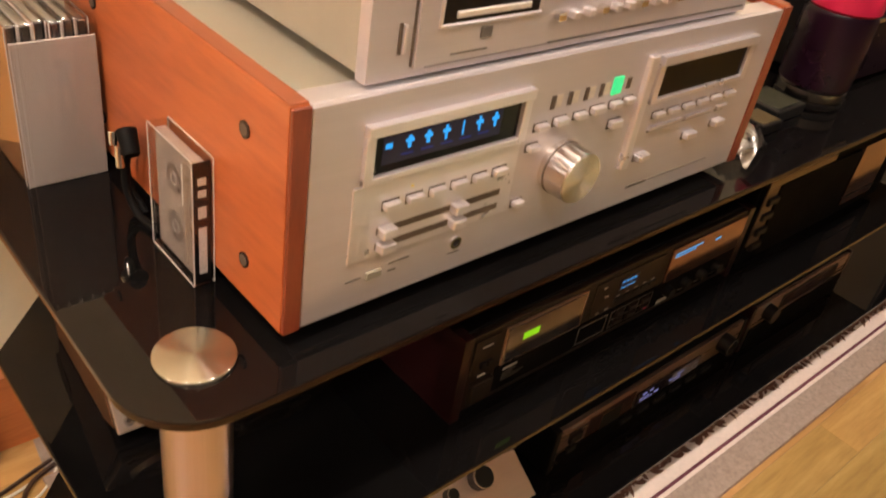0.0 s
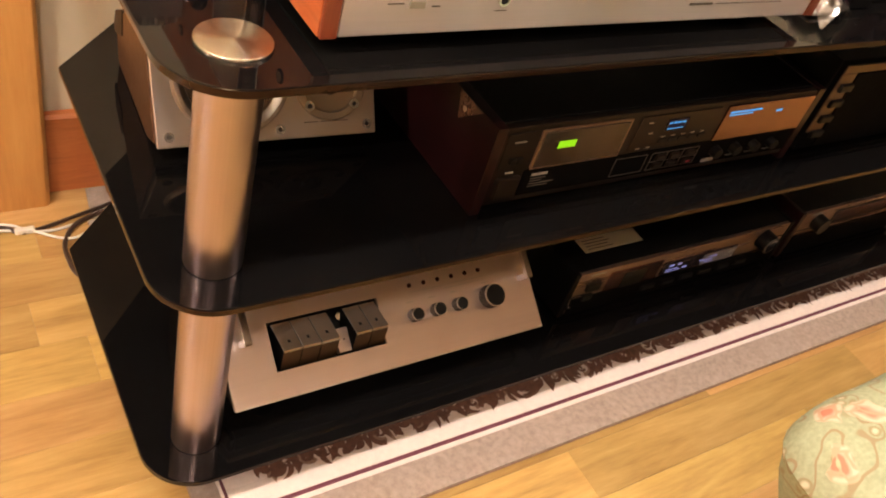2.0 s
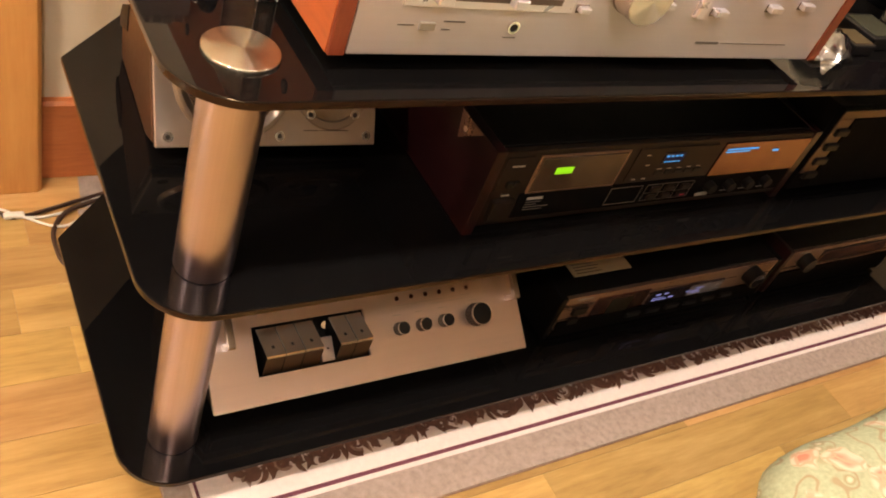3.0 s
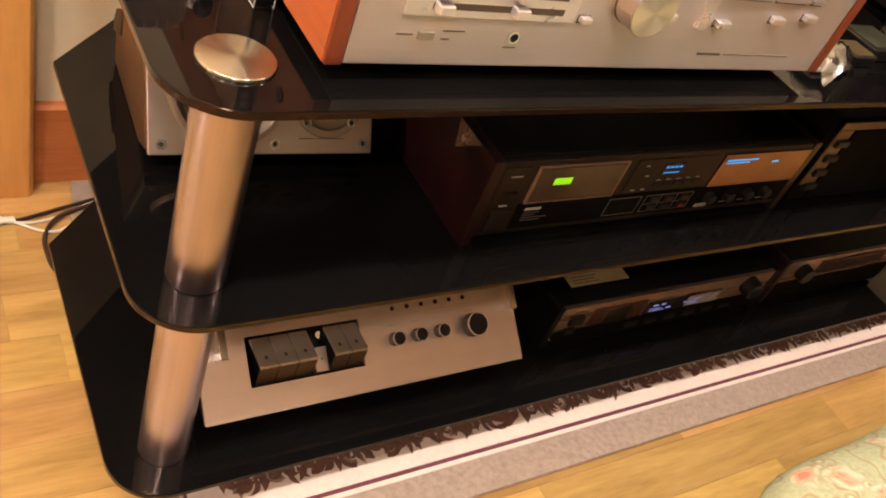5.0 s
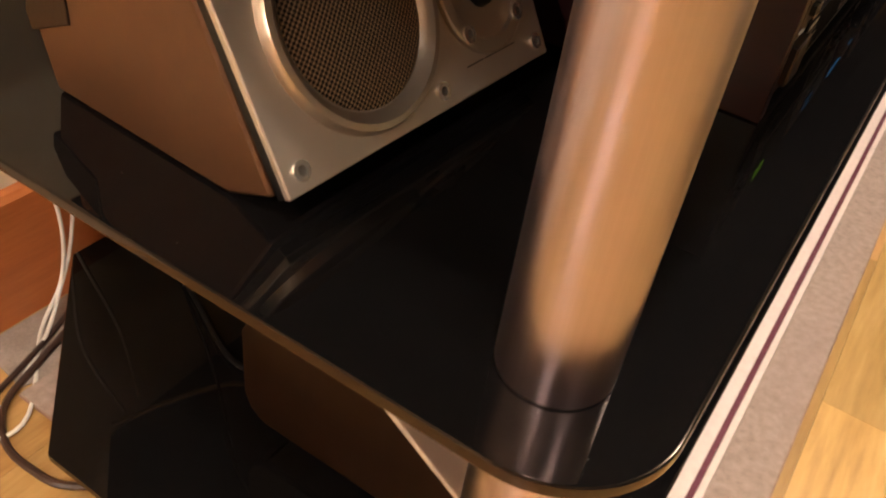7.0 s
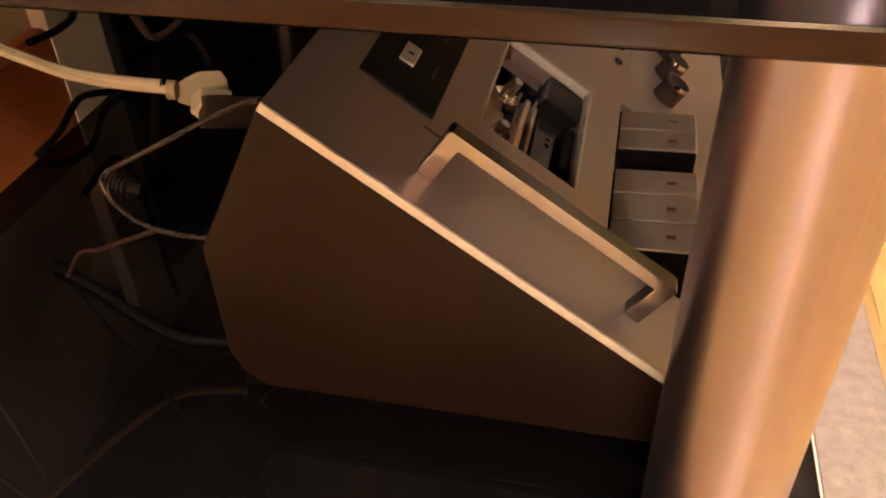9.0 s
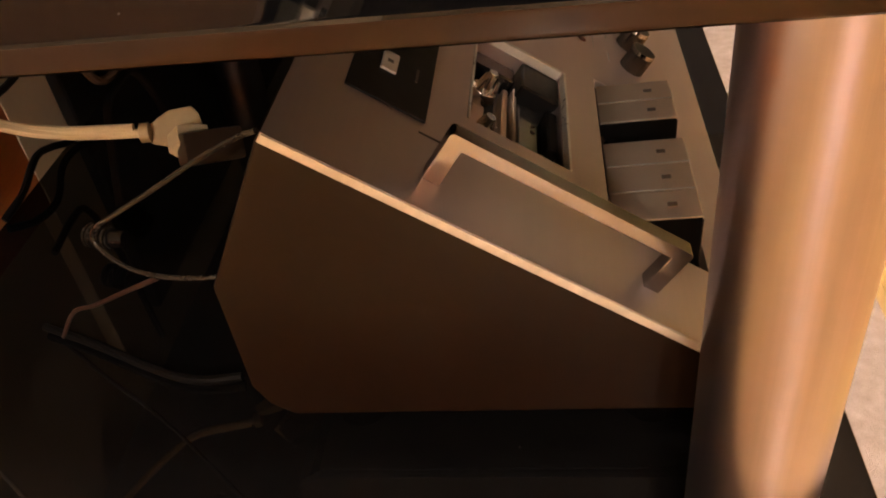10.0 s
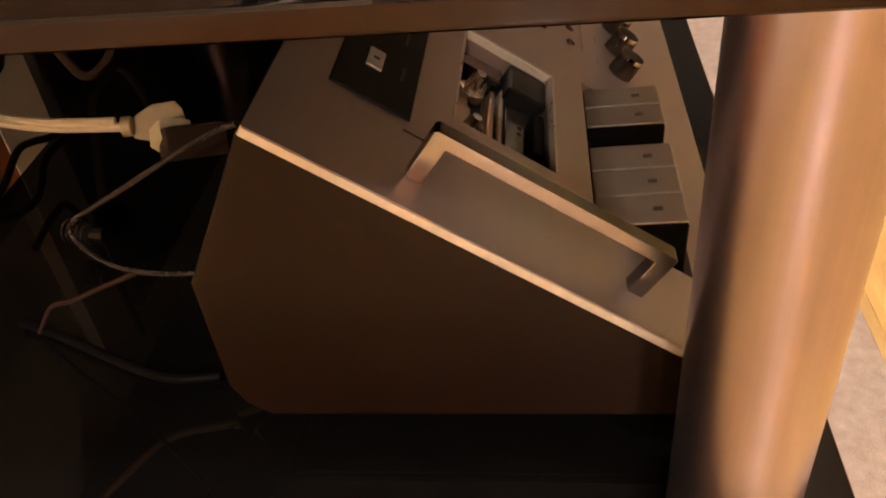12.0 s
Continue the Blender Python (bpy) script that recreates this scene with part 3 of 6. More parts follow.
            leaf(rng.choice(("dark", "mid", "mid", "tan")), q, rng.uniform(0, 6.28), rng.uniform(0.012, 0.026), rng.uniform(0.005, 0.009), rng.uniform(-1.5, 1.5))

    scroll_band(0.060, y0 + 0.0880, 1, 0, 0, 1, 1.90)
    scroll_band(0.052, y0 + 0.112, 0, 1, 1, 0, 0.30)
    for tone, m, label in (("tan", RUG_TAN, "tan woven strokes"), ("mid", RUG_MID, "mid-brown woven leaves"), ("dark", RUG_BROWN, "dark brown woven scrolls")):
        tagged(part("scrollwork", tones[tone], m, t, label), kind="stuff")


rug()


# ---------------------------------------------------------------- the rack
def shelf_outline(l, r, f, back):
    rad, cx_, cy_ = 0.058, 0.150, 0.165
    pts = []
    for k in range(13):
        a = math.pi + (math.pi / 2) * k / 12
        pts.append((l + rad + rad * math.cos(a), f + rad + rad * math.sin(a)))
    for k in range(13):
        a = 1.5 * math.pi + (math.pi / 2) * k / 12
        pts.append((r - rad + rad * math.cos(a), f + rad + rad * math.sin(a)))
    pts += [(r, back - cy_), (r - cx_, back), (l + cx_, back), (l, back - cy_)]
    return pts


def hifi_rack():
    t = thing("hifi_rack", (0, 0, 0), "three-tier hi-fi rack of black glass shelves on brushed steel posts", "rack")
    for z, n in ((Z_LOW, "lower"), (Z_MID, "middle"), (Z_TOP, "upper")):
        shelf = part("shelf", prism(shelf_outline(RACK_L, RACK_R, RACK_F + (0.002 if n == "lower" else 0.0), RACK_B), "z", z - GLASS, z, 0.0020, 3), GLASS_BLACK, t, "polished black glass shelf with rounded front corners")
        shelf.data.materials.append(GLASS_EDGE)
        for f in shelf.data.polygons:
            f.material_index = 1 if abs(f.normal.z) < 0.5 else 0
    for px, py in ((0, 0), (RACK_R + RACK_L, 0), (0.60, 0.42)):
        for z0, z1 in ((Z_LOW, Z_MID - GLASS), (Z_MID, Z_TOP - GLASS)):
            post = part("post", moved(cyl((0, 0, z0 + 0.0007), (0, 0, z1 - 0.0008), 0.0262, seg=96, bevel=0.0008), pose(px, py, 0)), STEEL, t, "brushed steel tube")
            # black disc draws the dark line where the tube meets the glass
            part("gasket", cyl((px, py, z0 + 0.0001), (px, py, z0 + 0.0006), 0.0258, seg=64), BLACK_PLASTIC, post, "thin black disc drawing the tube's contact line")
        if py == 0:
            part("cap", turned([(0.0290, 0.0003), (0.0290, 0.0022), (0.0280, 0.0034), (0.0001, 0.0037)], (px, py, Z_TOP), 64), CAP, t, "turned steel cap disc", 50)
    for px, py in ((0, 0), (RACK_R + RACK_L, 0), (0.60, 0.42), (0.03, 0.31)):
        part("foot", cyl((px, py, FLOOR + 0.009), (px, py, Z_LOW - GLASS - 0.0002), 0.016, 0.024, 24), BLACK_PLASTIC, t, "black foot")
    return t


hifi_rack()


# ---------------------------------------------------------------- silver receiver on the top shelf
RX0, RX1, RYF, RZ0, RZ1 = 0.052, 0.632, -0.026, 0.600, 0.773


def on_front(x0, x1, z0, z1, out, y=RYF, bevel=0.0004, bm=None):
    return box(x0, x1, y - out, y + 0.0015, z0, z1, bevel, bm=bm)


def receiver():
    t = thing("stereo_receiver", (0.34, 0.15, Z_TOP), "champagne silver stereo receiver with cherry wood side panels, display lit blue", "receiver")
    part("chassis", box(RX0 + 0.0155, RX1 - 0.0155, RYF + 0.006, 0.335, RZ0, RZ1 - 0.006, 0.001), BEIGE_METAL, t, "beige metal cover")
    part("front_panel", box(RX0 + 0.0155, RX1 - 0.0155, RYF, RYF + 0.0055, RZ0 + 0.001, RZ1 - 0.001, 0.0012, 2), SILVER, t, "brushed champagne front panel")
    part("top_lip", box(RX0 + 0.0155, RX1 - 0.0155, RYF + 0.0056, RYF + 0.026, RZ1 - 0.0058, RZ1 - 0.001, 0.0008), SILVER_PALE, t)
    for x0, x1 in ((RX0, RX0 + 0.015), (RX1 - 0.015, RX1)):
        p = part("side_panel", box(x0, x1, RYF + 0.0022, 0.340, RZ0, RZ1 + 0.002, 0.0022, 2), CHERRY, t, "orange-brown cherry wood side panel")
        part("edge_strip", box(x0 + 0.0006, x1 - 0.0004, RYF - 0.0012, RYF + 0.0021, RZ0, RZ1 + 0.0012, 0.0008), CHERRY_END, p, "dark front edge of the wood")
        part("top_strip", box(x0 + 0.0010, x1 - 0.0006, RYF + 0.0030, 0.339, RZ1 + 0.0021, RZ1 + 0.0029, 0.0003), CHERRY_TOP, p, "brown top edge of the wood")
        sx = x0 if x0 == RX0 else x1
        d = -1 if x0 == RX0 else 1
        for yy, zz in ((0.026, 0.737), (0.025, 0.634), (0.27, 0.737), (0.27, 0.634)):
            s = part("screw", cyl((sx - d * 0.0002, yy, zz), (sx + d * 0.0012, yy, zz), 0.0062, seg=20), KNOB_DARK, p, "recessed dark steel screw")
            part("screw_slot", cyl((sx + d * 0.0012, yy, zz), (sx + d * 0.0016, yy, zz), 0.0046, seg=16), SLOT, p)
    for x in (0.10, 0.58):
        for y in (0.03, 0.28):
            part("foot", cyl((x, y, Z_TOP + 0.0002), (x, y, RZ0 + 0.0005), 0.016, seg=24, bevel=0.001), BLACK_PLASTIC, t)
    # left field: raised plate with the display window
    part("control_plate", on_front(0.103, 0.262, 0.643, 0.706, 0.0012), SILVER_PALE, t, "paler raised control plate")
    w = part("display_window", on_front(0.116, 0.2545, 0.7125, 0.7440, 0.0006), DISPLAY_BLACK, t, "black display window with lit blue figures")
    b = on_front(0.108, 0.2630, 0.7442, 0.7525, 0.0060)
    b = on_front(0.108, 0.1158, 0.7080, 0.7440, 0.0040, bm=b)
    b = on_front(0.2548, 0.2630, 0.7080, 0.7440, 0.0040, bm=b)
    b = on_front(0.108, 0.2630, 0.7075, 0.7122, 0.0036, bm=b)
    part("bezel", b, SILVER_PALE, w, "pale metal bezel")
    for k, (x, zt, zb, wd) in enumerate(((0.129, 0.735, 0.731, 0.0058), (0.147, 0.7375, 0.728, 0.003), (0.1635, 0.7375, 0.728, 0.003), (0.180, 0.7385, 0.727, 0.0022),
                                         (0.196, 0.7385, 0.727, 0.0014), (0.212, 0.7385, 0.727, 0.0022), (0.228, 0.7385, 0.727, 0.0026))):
        b = on_front(x - wd / 2, x + wd / 2, zb, zt, 0.0009, bevel=0)
        if k not in (0, 4):
            b = on_front(x - 0.0036, x + 0.0036, 0.7325, 0.7352, 0.0010, bevel=0, bm=b)
        part("lit_figure", b, CYAN_GLOW, w, "glowing cyan figure")
    part("display_glow", on_front(0.124, 0.2350, 0.7190, 0.7400, 0.00075, bevel=0), BLUE_BLOOM, w, "glowing sheet painting in the figures' blue haze")
    for k in range(5):
        part("lit_scale", on_front(0.140 + 0.018 * k, 0.151 + 0.018 * k, 0.7235, 0.7245, 0.0008, bevel=0), BLUE_HAZE, w, "dim blue scale mark")
    for k in range(6):
        x = 0.129 + 0.0213 * k
        part("push_button", on_front(x, x + 0.0140, 0.6830, 0.6885, 0.0062, bevel=0.0007), SILVER_PALE, t, "silver push button")
        # dark sheets round and below the buttons stand in for their shade
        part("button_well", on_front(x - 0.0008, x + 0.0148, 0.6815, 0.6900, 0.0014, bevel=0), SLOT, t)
    part("indicator", on_front(0.1535, 0.1560, 0.6945, 0.6968, 0.0016), YELLOW_GLOW, t, "small yellow lamp")
    for z in (0.6650, 0.6520):
        s = part("slider_slot", on_front(0.126, 0.2485, z - 0.0028, z + 0.0028, 0.0014, bevel=0), SLOT, t, "dark slider slot")
        for x in (0.127, 0.196):
            part("slider_knob", on_front(x, x + 0.0135, z - 0.0042, z + 0.0042, 0.0095, bevel=0.0010), SILVER_PALE, s, "silver slider knob")
    part("power_switch", on_front(0.1215, 0.1355, 0.6235, 0.6300, 0.0022), BEIGE_METAL, t, "flat power switch")
    for x0, x1, z in ((0.1035, 0.1175, 0.6270), (0.1425, 0.162, 0.6310), (0.1425, 0.150, 0.6240)):
        part("lettering", on_front(x0, x1, z - 0.0005, z + 0.0006, 0.0005, bevel=0), DARK_PRINT, t)
    j = part("headphone_jack", ring((0.209, RYF - 0.0022, 0.6285), (0.209, RYF + 0.001, 0.6285), 0.0056, 0.0036, 24), CHROME, t, "chrome headphone jack")
    part("jack_hole", cyl((0.209, RYF - 0.0008, 0.6285), (0.209, RYF + 0.0005, 0.6285), 0.0037, seg=20), BLACK_PLASTIC, j)
    part("lettering", on_front(0.203, 0.2155, 0.6182, 0.6190, 0.0005, bevel=0), DARK_PRINT, t)
    # middle field: tuning knob and keys
    kx, kz = 0.316, 0.672
    k = part("tuning_knob", cyl((kx, RYF - 0.0270, kz), (kx, RYF + 0.0005, kz), 0.0232, 0.0238, 48, 0.0010), KNOB_SIDE, t, "large turned aluminium tuning knob")
    part("knob_face", cyl((kx, RYF - 0.0278, kz), (kx, RYF - 0.0269, kz), 0.0224, seg=48, bevel=0.0003), KNOB_FACE, k, "spun aluminium face")
    part("knob_ring", ring((kx, RYF - 0.0065, kz), (kx, RYF - 0.0050, kz), 0.0242, 0.021, 48), SLOT, k, "dark groove")
    for x, z, wd, h in ((0.276, 0.6985, 0.012, 0.005), (0.272, 0.648, 0.011, 0.005), (0.281, 0.7155, 0.013, 0.005), (0.303, 0.7165, 0.014, 0.006), (0.327, 0.7165, 0.013, 0.005),
                        (0.349, 0.7175, 0.016, 0.006), (0.372, 0.718, 0.013, 0.005), (0.390, 0.7185, 0.012, 0.005), (0.379, 0.6985, 0.015, 0.007), (0.366, 0.656, 0.012, 0.006)):
        part("push_button", on_front(x - wd / 2, x + wd / 2, z - h / 2, z + h / 2, 0.0065, bevel=0.0008), SILVER_PALE, t, "silver push button")
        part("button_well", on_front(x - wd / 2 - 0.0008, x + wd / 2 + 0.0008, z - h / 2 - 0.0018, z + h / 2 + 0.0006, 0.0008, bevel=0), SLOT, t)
    for i, x in enumerate((0.291, 0.311, 0.331, 0.350)):
        part("dark_lens", on_front(x - 0.0022, x + 0.0022, 0.728, 0.7395, 0.0009, bevel=0), SLOT, t, "unlit dark lens")
        part("lens_print", on_front(x + 0.0032, x + 0.0105, 0.7285, 0.7390, 0.0005, bevel=0), PLATE_EDGE, t)
    part("lit_lens", on_front(0.3640, 0.3765, 0.7265, 0.7425, 0.0014), GREEN_GLOW, t, "glowing green lens")
    part("dark_lens", on_front(0.383, 0.3885, 0.7290, 0.7390, 0.0009, bevel=0), SLOT, t, "unlit dark lens")
    # right field: second window behind a slanting pale rib
    part("rib", on_front(0.4050, 0.4165, 0.645, 0.7560, 0.0052, bevel=0.0012), SILVER_PALE, t, "pale raised rib")
    w = part("tuner_window", on_front(0.4320, 0.5700, 0.7115, 0.7440, 0.0006), DISPLAY_BLACK, t, "dark tuner window")
    b = on_front(0.4240, 0.5780, 0.7442, 0.7530, 0.0060)
    b = on_front(0.4240, 0.4318, 0.7075, 0.7440, 0.0036, bm=b)
    b = on_front(0.5702, 0.5780, 0.7075, 0.7440, 0.0036, bm=b)
    b = on_front(0.4240, 0.5780, 0.7070, 0.7112, 0.0034, bm=b)
    part("bezel", b, SILVER_PALE, w, "pale metal bezel")
    for k in range(6):
        x = 0.437 + 0.0235 * k
        part("push_button", on_front(x, x + 0.0150, 0.6915, 0.6960, 0.0060, bevel=0.0007), SILVER_PALE, t, "silver push button")
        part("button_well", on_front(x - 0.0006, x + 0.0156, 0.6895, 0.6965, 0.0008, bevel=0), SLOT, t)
    for x0, x1 in ((0.437, 0.489), (0.494, 0.541), (0.548, 0.566)):
        part("key_bar", on_front(x0, x1, 0.6775, 0.6815, 0.0030), SILVER, t, "long key bar")
        part("button_well", on_front(x0, x1, 0.6755, 0.6773, 0.0006, bevel=0), SLOT, t)
    for x, z in ((0.436, 0.652), (0.510, 0.659), (0.556, 0.6635)):
        part("push_button", on_front(x - 0.0085, x + 0.0085, z - 0.0032, z + 0.0032, 0.0075, bevel=0.0009), SILVER_PALE, t, "silver push button")
        part("button_well", on_front(x - 0.0092, x + 0.0092, z - 0.0050, z + 0.0030, 0.0008, bevel=0), SLOT, t)
    part("maker_mark", on_front(0.430, 0.462, 0.6170, 0.6195, 0.0005, bevel=0), DARK_PRINT, t)
    part("lettering", on_front(0.466, 0.565, 0.6178, 0.6186, 0.0005, bevel=0), DARK_PRINT, t)


receiver()


# ---------------------------------------------------------------- silver cassette deck standing on the receiver
def upper_deck():
    x0, x1, y0, y1, z0, z1 = 0.113, 0.555, -0.016, 0.270, 0.778, 0.905
    t = thing("cassette_deck", (0.33, 0.12, 0.773), "champagne silver cassette deck standing on the receiver", "cassette deck")
    part("cover", box(x0, x1, y0 + 0.012, y1, z0, z1, 0.0014, 2), BEIGE_METAL, t, "beige metal cover")
    part("front_panel", box(x0 - 0.001, x1 + 0.001, y0, y0 + 0.0118, z0 - 0.0036, z1 + 0.001, 0.0016, 2), SILVER, t, "brushed silver front panel")
    for x in (x0 + 0.04, x1 - 0.04):
        for y in (0.04, 0.22):
            part("foot", cyl((x, y, 0.7672), (x, y, z0 + 0.0004), 0.014, seg=24), BLACK_PLASTIC, t)
    for y, z in ((0.10, 0.825), (0.24, 0.825)):
        part("screw", cyl((x0 - 0.0018, y, z), (x0 + 0.0004, y, z), 0.0055, seg=20, bevel=0.0008), CHROME, t, "steel screw in the side")

    def f(a, b, c, d, out, bm=None, bevel=0.0005):
        return on_front(a, b, c, d, out, y0, bevel, bm)

    b = f(0.1350, 0.1376, 0.792, 0.813, 0.0009, bevel=0)
    part("power_slot", b, SLOT, t, "dark switch slot")
    part("power_key", f(0.1378, 0.1404, 0.793, 0.812, 0.0030), SILVER_PALE, t)
    part("groove", f(0.1465, 0.1485, 0.782, 0.900, 0.0006, bevel=0), SLOT, t, "dark panel groove")
    d = part("cassette_door", f(0.1490, 0.277, 0.781, 0.900, 0.0024), SILVER, t, "silver cassette door")
    w = part("window", f(0.1690, 0.2600, 0.8085, 0.892, 0.0030), SMOKED, d, "smoked window")
    part("window_rim", f(0.1660, 0.2630, 0.8055, 0.8083, 0.0036, bm=f(0.1660, 0.1688, 0.8085, 0.892, 0.0036)), SILVER_PALE, w, "pale window rim")
    for x in (0.193, 0.236):
        part("spindle", cyl((x, y0 - 0.0052, 0.838), (x, y0 - 0.0029, 0.838), 0.0060, 0.0048, 20, 0.0006), CHROME, w, "chrome drive spindle")
    part("tape_guide", f(0.180, 0.250, 0.8120, 0.8165, 0.0042), PLATE_EDGE, w, "brass-coloured tape guide")
    part("badge", f(0.2050, 0.2165, 0.7945, 0.8030, 0.0030), DARK_PRINT, d)
    part("lettering", f(0.1800, 0.2140, 0.7862, 0.7872, 0.0028, bevel=0), DARK_PRINT, d)
    part("meter_window", f(0.2800, 0.5450, 0.8140, 0.890, 0.0010), DISPLAY_BLACK, t, "black meter window")
    for k in range(10):
        x = 0.281 + 0.0165 * k
        part("push_button", f(x, x + 0.0075, 0.7980, 0.8045, 0.0070, bevel=0.0010), SILVER_PALE if k % 3 else CHROME, t, "small silver push button")
    part("lower_strip", f(0.160, 0.550, 0.7795, 0.7812, 0.0006, bevel=0), DARK_PRINT, t)


upper_deck()


# ---------------------------------------------------------------- cassette in its case
def cassette_case():
    x0, x1, y0, y1, z0 = 0.0350, 0.0515, 0.069, 0.139, Z_TOP + 0.0003
    h = 0.109
    t = thing("cassette_case", ((x0 + x1) / 2, 0.10, Z_TOP), "clear plastic cassette case standing on end on black glass", "cassette")
    w = 0.0011
    for nm, b in (("front_wall", box(x0, x0 + w, y0, y1, z0, z0 + h, 0.0003)), ("rear_wall", box(x1 - w, x1, y0, y1, z0, z0 + h, 0.0003)),
                  ("top_wall", box(x0 + w, x1 - w, y0, y1, z0 + h - w, z0 + h, 0.0002)), ("foot_wall", box(x0 + w, x1 - w, y0, y1, z0, z0 + w, 0.0002)),
                  ("spine_wall", box(x0 + w, x1 - w, y0, y0 + w, z0 + w, z0 + h - w, 0.0002)), ("hinge_wall", box(x0 + w, x1 - w, y1 - w, y1, z0 + w, z0 + h - w, 0.0002))):
        part(nm, b, CLEAR, t, "clear polystyrene wall")
    for ex in (x0, x1):
        for ey in (y0, y1):
            part("edge", cyl((ex, ey, z0 + 0.0008), (ex, ey, z0 + h - 0.0004), 0.0005, seg=8), CLEAR_EDGE, t, "moulded edge, its glint painted pale")
        for ez in (z0 + 0.0008, z0 + h):
            part("edge", cyl((ex, y0 + 0.0008, ez), (ex, y1 - 0.0008, ez), 0.0005, seg=8), CLEAR_EDGE, t, "moulded edge, its glint painted pale")
    part("inlay_card", box(x0 + 0.0016, x1 - 0.0016, y0 + 0.0014, y0 + 0.0020, z0 + 0.002, z0 + h - 0.002, 0), BLACK_PLASTIC, t, "black inlay card spine")
    for a, b_ in ((0.010, 0.052), (0.060, 0.070), (0.078, 0.084), (0.088, 0.094)):
        part("spine_print", box(x0 + 0.0050, x1 - 0.0050, y0 + 0.0012, y0 + 0.0014, z0 + a, z0 + b_, 0), WHITE_PRINT, t, "pale print on the spine")
    sh = part("tape_shell", box(x0 + 0.0040, x1 - 0.0035, y0 + 0.0030, y1 - 0.0035, z0 + 0.0040, z0 + h - 0.0040, 0.0010), SMOKE_SHELL, t, "smoky translucent tape shell")
    for zz in (0.034, 0.076):
        part("hub", ring((x0 + 0.0030, y0 + 0.036, z0 + zz), (x0 + 0.0042, y0 + 0.036, z0 + zz), 0.0060, 0.0042, 24), CLEAR_EDGE, sh, "white tape hub")
        part("tape_pack", cyl((x0 + 0.0036, y0 + 0.036, z0 + zz), (x0 + 0.0041, y0 + 0.036, z0 + zz), 0.0125, seg=32), TAPE_GREY, sh, "grey-brown wound tape")
    part("label_strip", box(x0 + 0.0036, x0 + 0.0041, y0 + 0.0225, y0 + 0.0240, z0 + 0.060, z0 + 0.095, 0), WHITE_PRINT, sh)
    part("liner", box(x0 + 0.0036, x0 + 0.0040, y0 + 0.008, y0 + 0.021, z0 + 0.010, z0 + 0.099, 0), simple("clear_label", (0.34, 0.26, 0.20), 0.3, vary=0.15), sh, "translucent label")


cassette_case()


def cd_cases():
    """Jewel cases standing upright behind the cassette."""
    n, th = 6, 0.0103
    x = -0.021
    for k in range(n):
        x0, x1 = x + k * (th + 0.0008), x + k * (th + 0.0008) + th
        y0, y1, z0, z1 = 0.263 + 0.0012 * (k % 3), 0.388 + 0.0012 * (k % 2), Z_TOP + 0.0003, Z_TOP + 0.1425 - 0.0012 * (k % 2)
        t = thing("cd_case", ((x0 + x1) / 2, y0, Z_TOP), "clear plastic disc case standing upright in a row on black glass", "disc case", "row of disc cases")
        part("booklet", box(x0 + 0.0012, x0 + 0.0030, y0 + 0.004, y1 - 0.004, z0 + 0.003, z1 - 0.004, 0), CARD_BROWN if k in (0, 2, 3) else TRAY_DARK, t, "printed booklet")
        part("tray", box(x0 + 0.0034, x1 - 0.0012, y0 + 0.003, y1 - 0.003, z0 + 0.002, z1 - 0.003, 0.0005), TRAY_DARK, t, "dark tray card")
        b = box(x0, x0 + 0.0010, y0, y1, z0, z1, 0.0002)
        b = box(x1 - 0.0010, x1, y0, y1, z0, z1, 0.0002, bm=b)
        b = box(x0 + 0.0010, x1 - 0.0010, y0, y0 + 0.0010, z0, z1, 0.0002, bm=b)
        b = box(x0 + 0.0010, x1 - 0.0010, y0 + 0.0012, y1, z1 - 0.0010, z1, 0.0002, bm=b)
        part("shell", b, CLEAR, t, "clear plastic shell")
        for ex in (x0 + 0.0004, x1 - 0.0004):
            part("edge", box(ex - 0.0005, ex + 0.0005, y0, y1, z1 + 0.0001, z1 + 0.0009, 0.0003), CLEAR_EDGE if k == 1 else TRAY_DARK, t, "moulded edge of the case")
            part("edge", box(ex - 0.0005, ex + 0.0005, y0 - 0.0009, y0 - 0.0001, z0, z1, 0.0003), CLEAR_EDGE, t, "moulded edge, its glint painted pale")


cd_cases()


def end_card():
    t = thing("card_sleeve", (0.015, 0.2595, Z_TOP), "pale grey card sleeve leaning on the disc cases", "card sleeve")
    part("card", box(-0.0195, 0.0475, 0.2585, 0.2612, Z_TOP + 0.0003, Z_TOP + 0.1290, 0.0004), PAPER_GREY, t, "pale grey card with a fine grain")
    part("film", box(-0.0205, 0.0480, 0.2578, 0.2582, Z_TOP + 0.0003, Z_TOP + 0.1300, 0), CLEAR, t, "clear film over the card")
    for x in (-0.0205, -0.0155):
        part("film_fold", box(x, x + 0.0006, 0.2572, 0.2577, Z_TOP + 0.0003, Z_TOP + 0.1300, 0), CLEAR_EDGE, t, "fold of the film, its glint painted pale")


end_card()


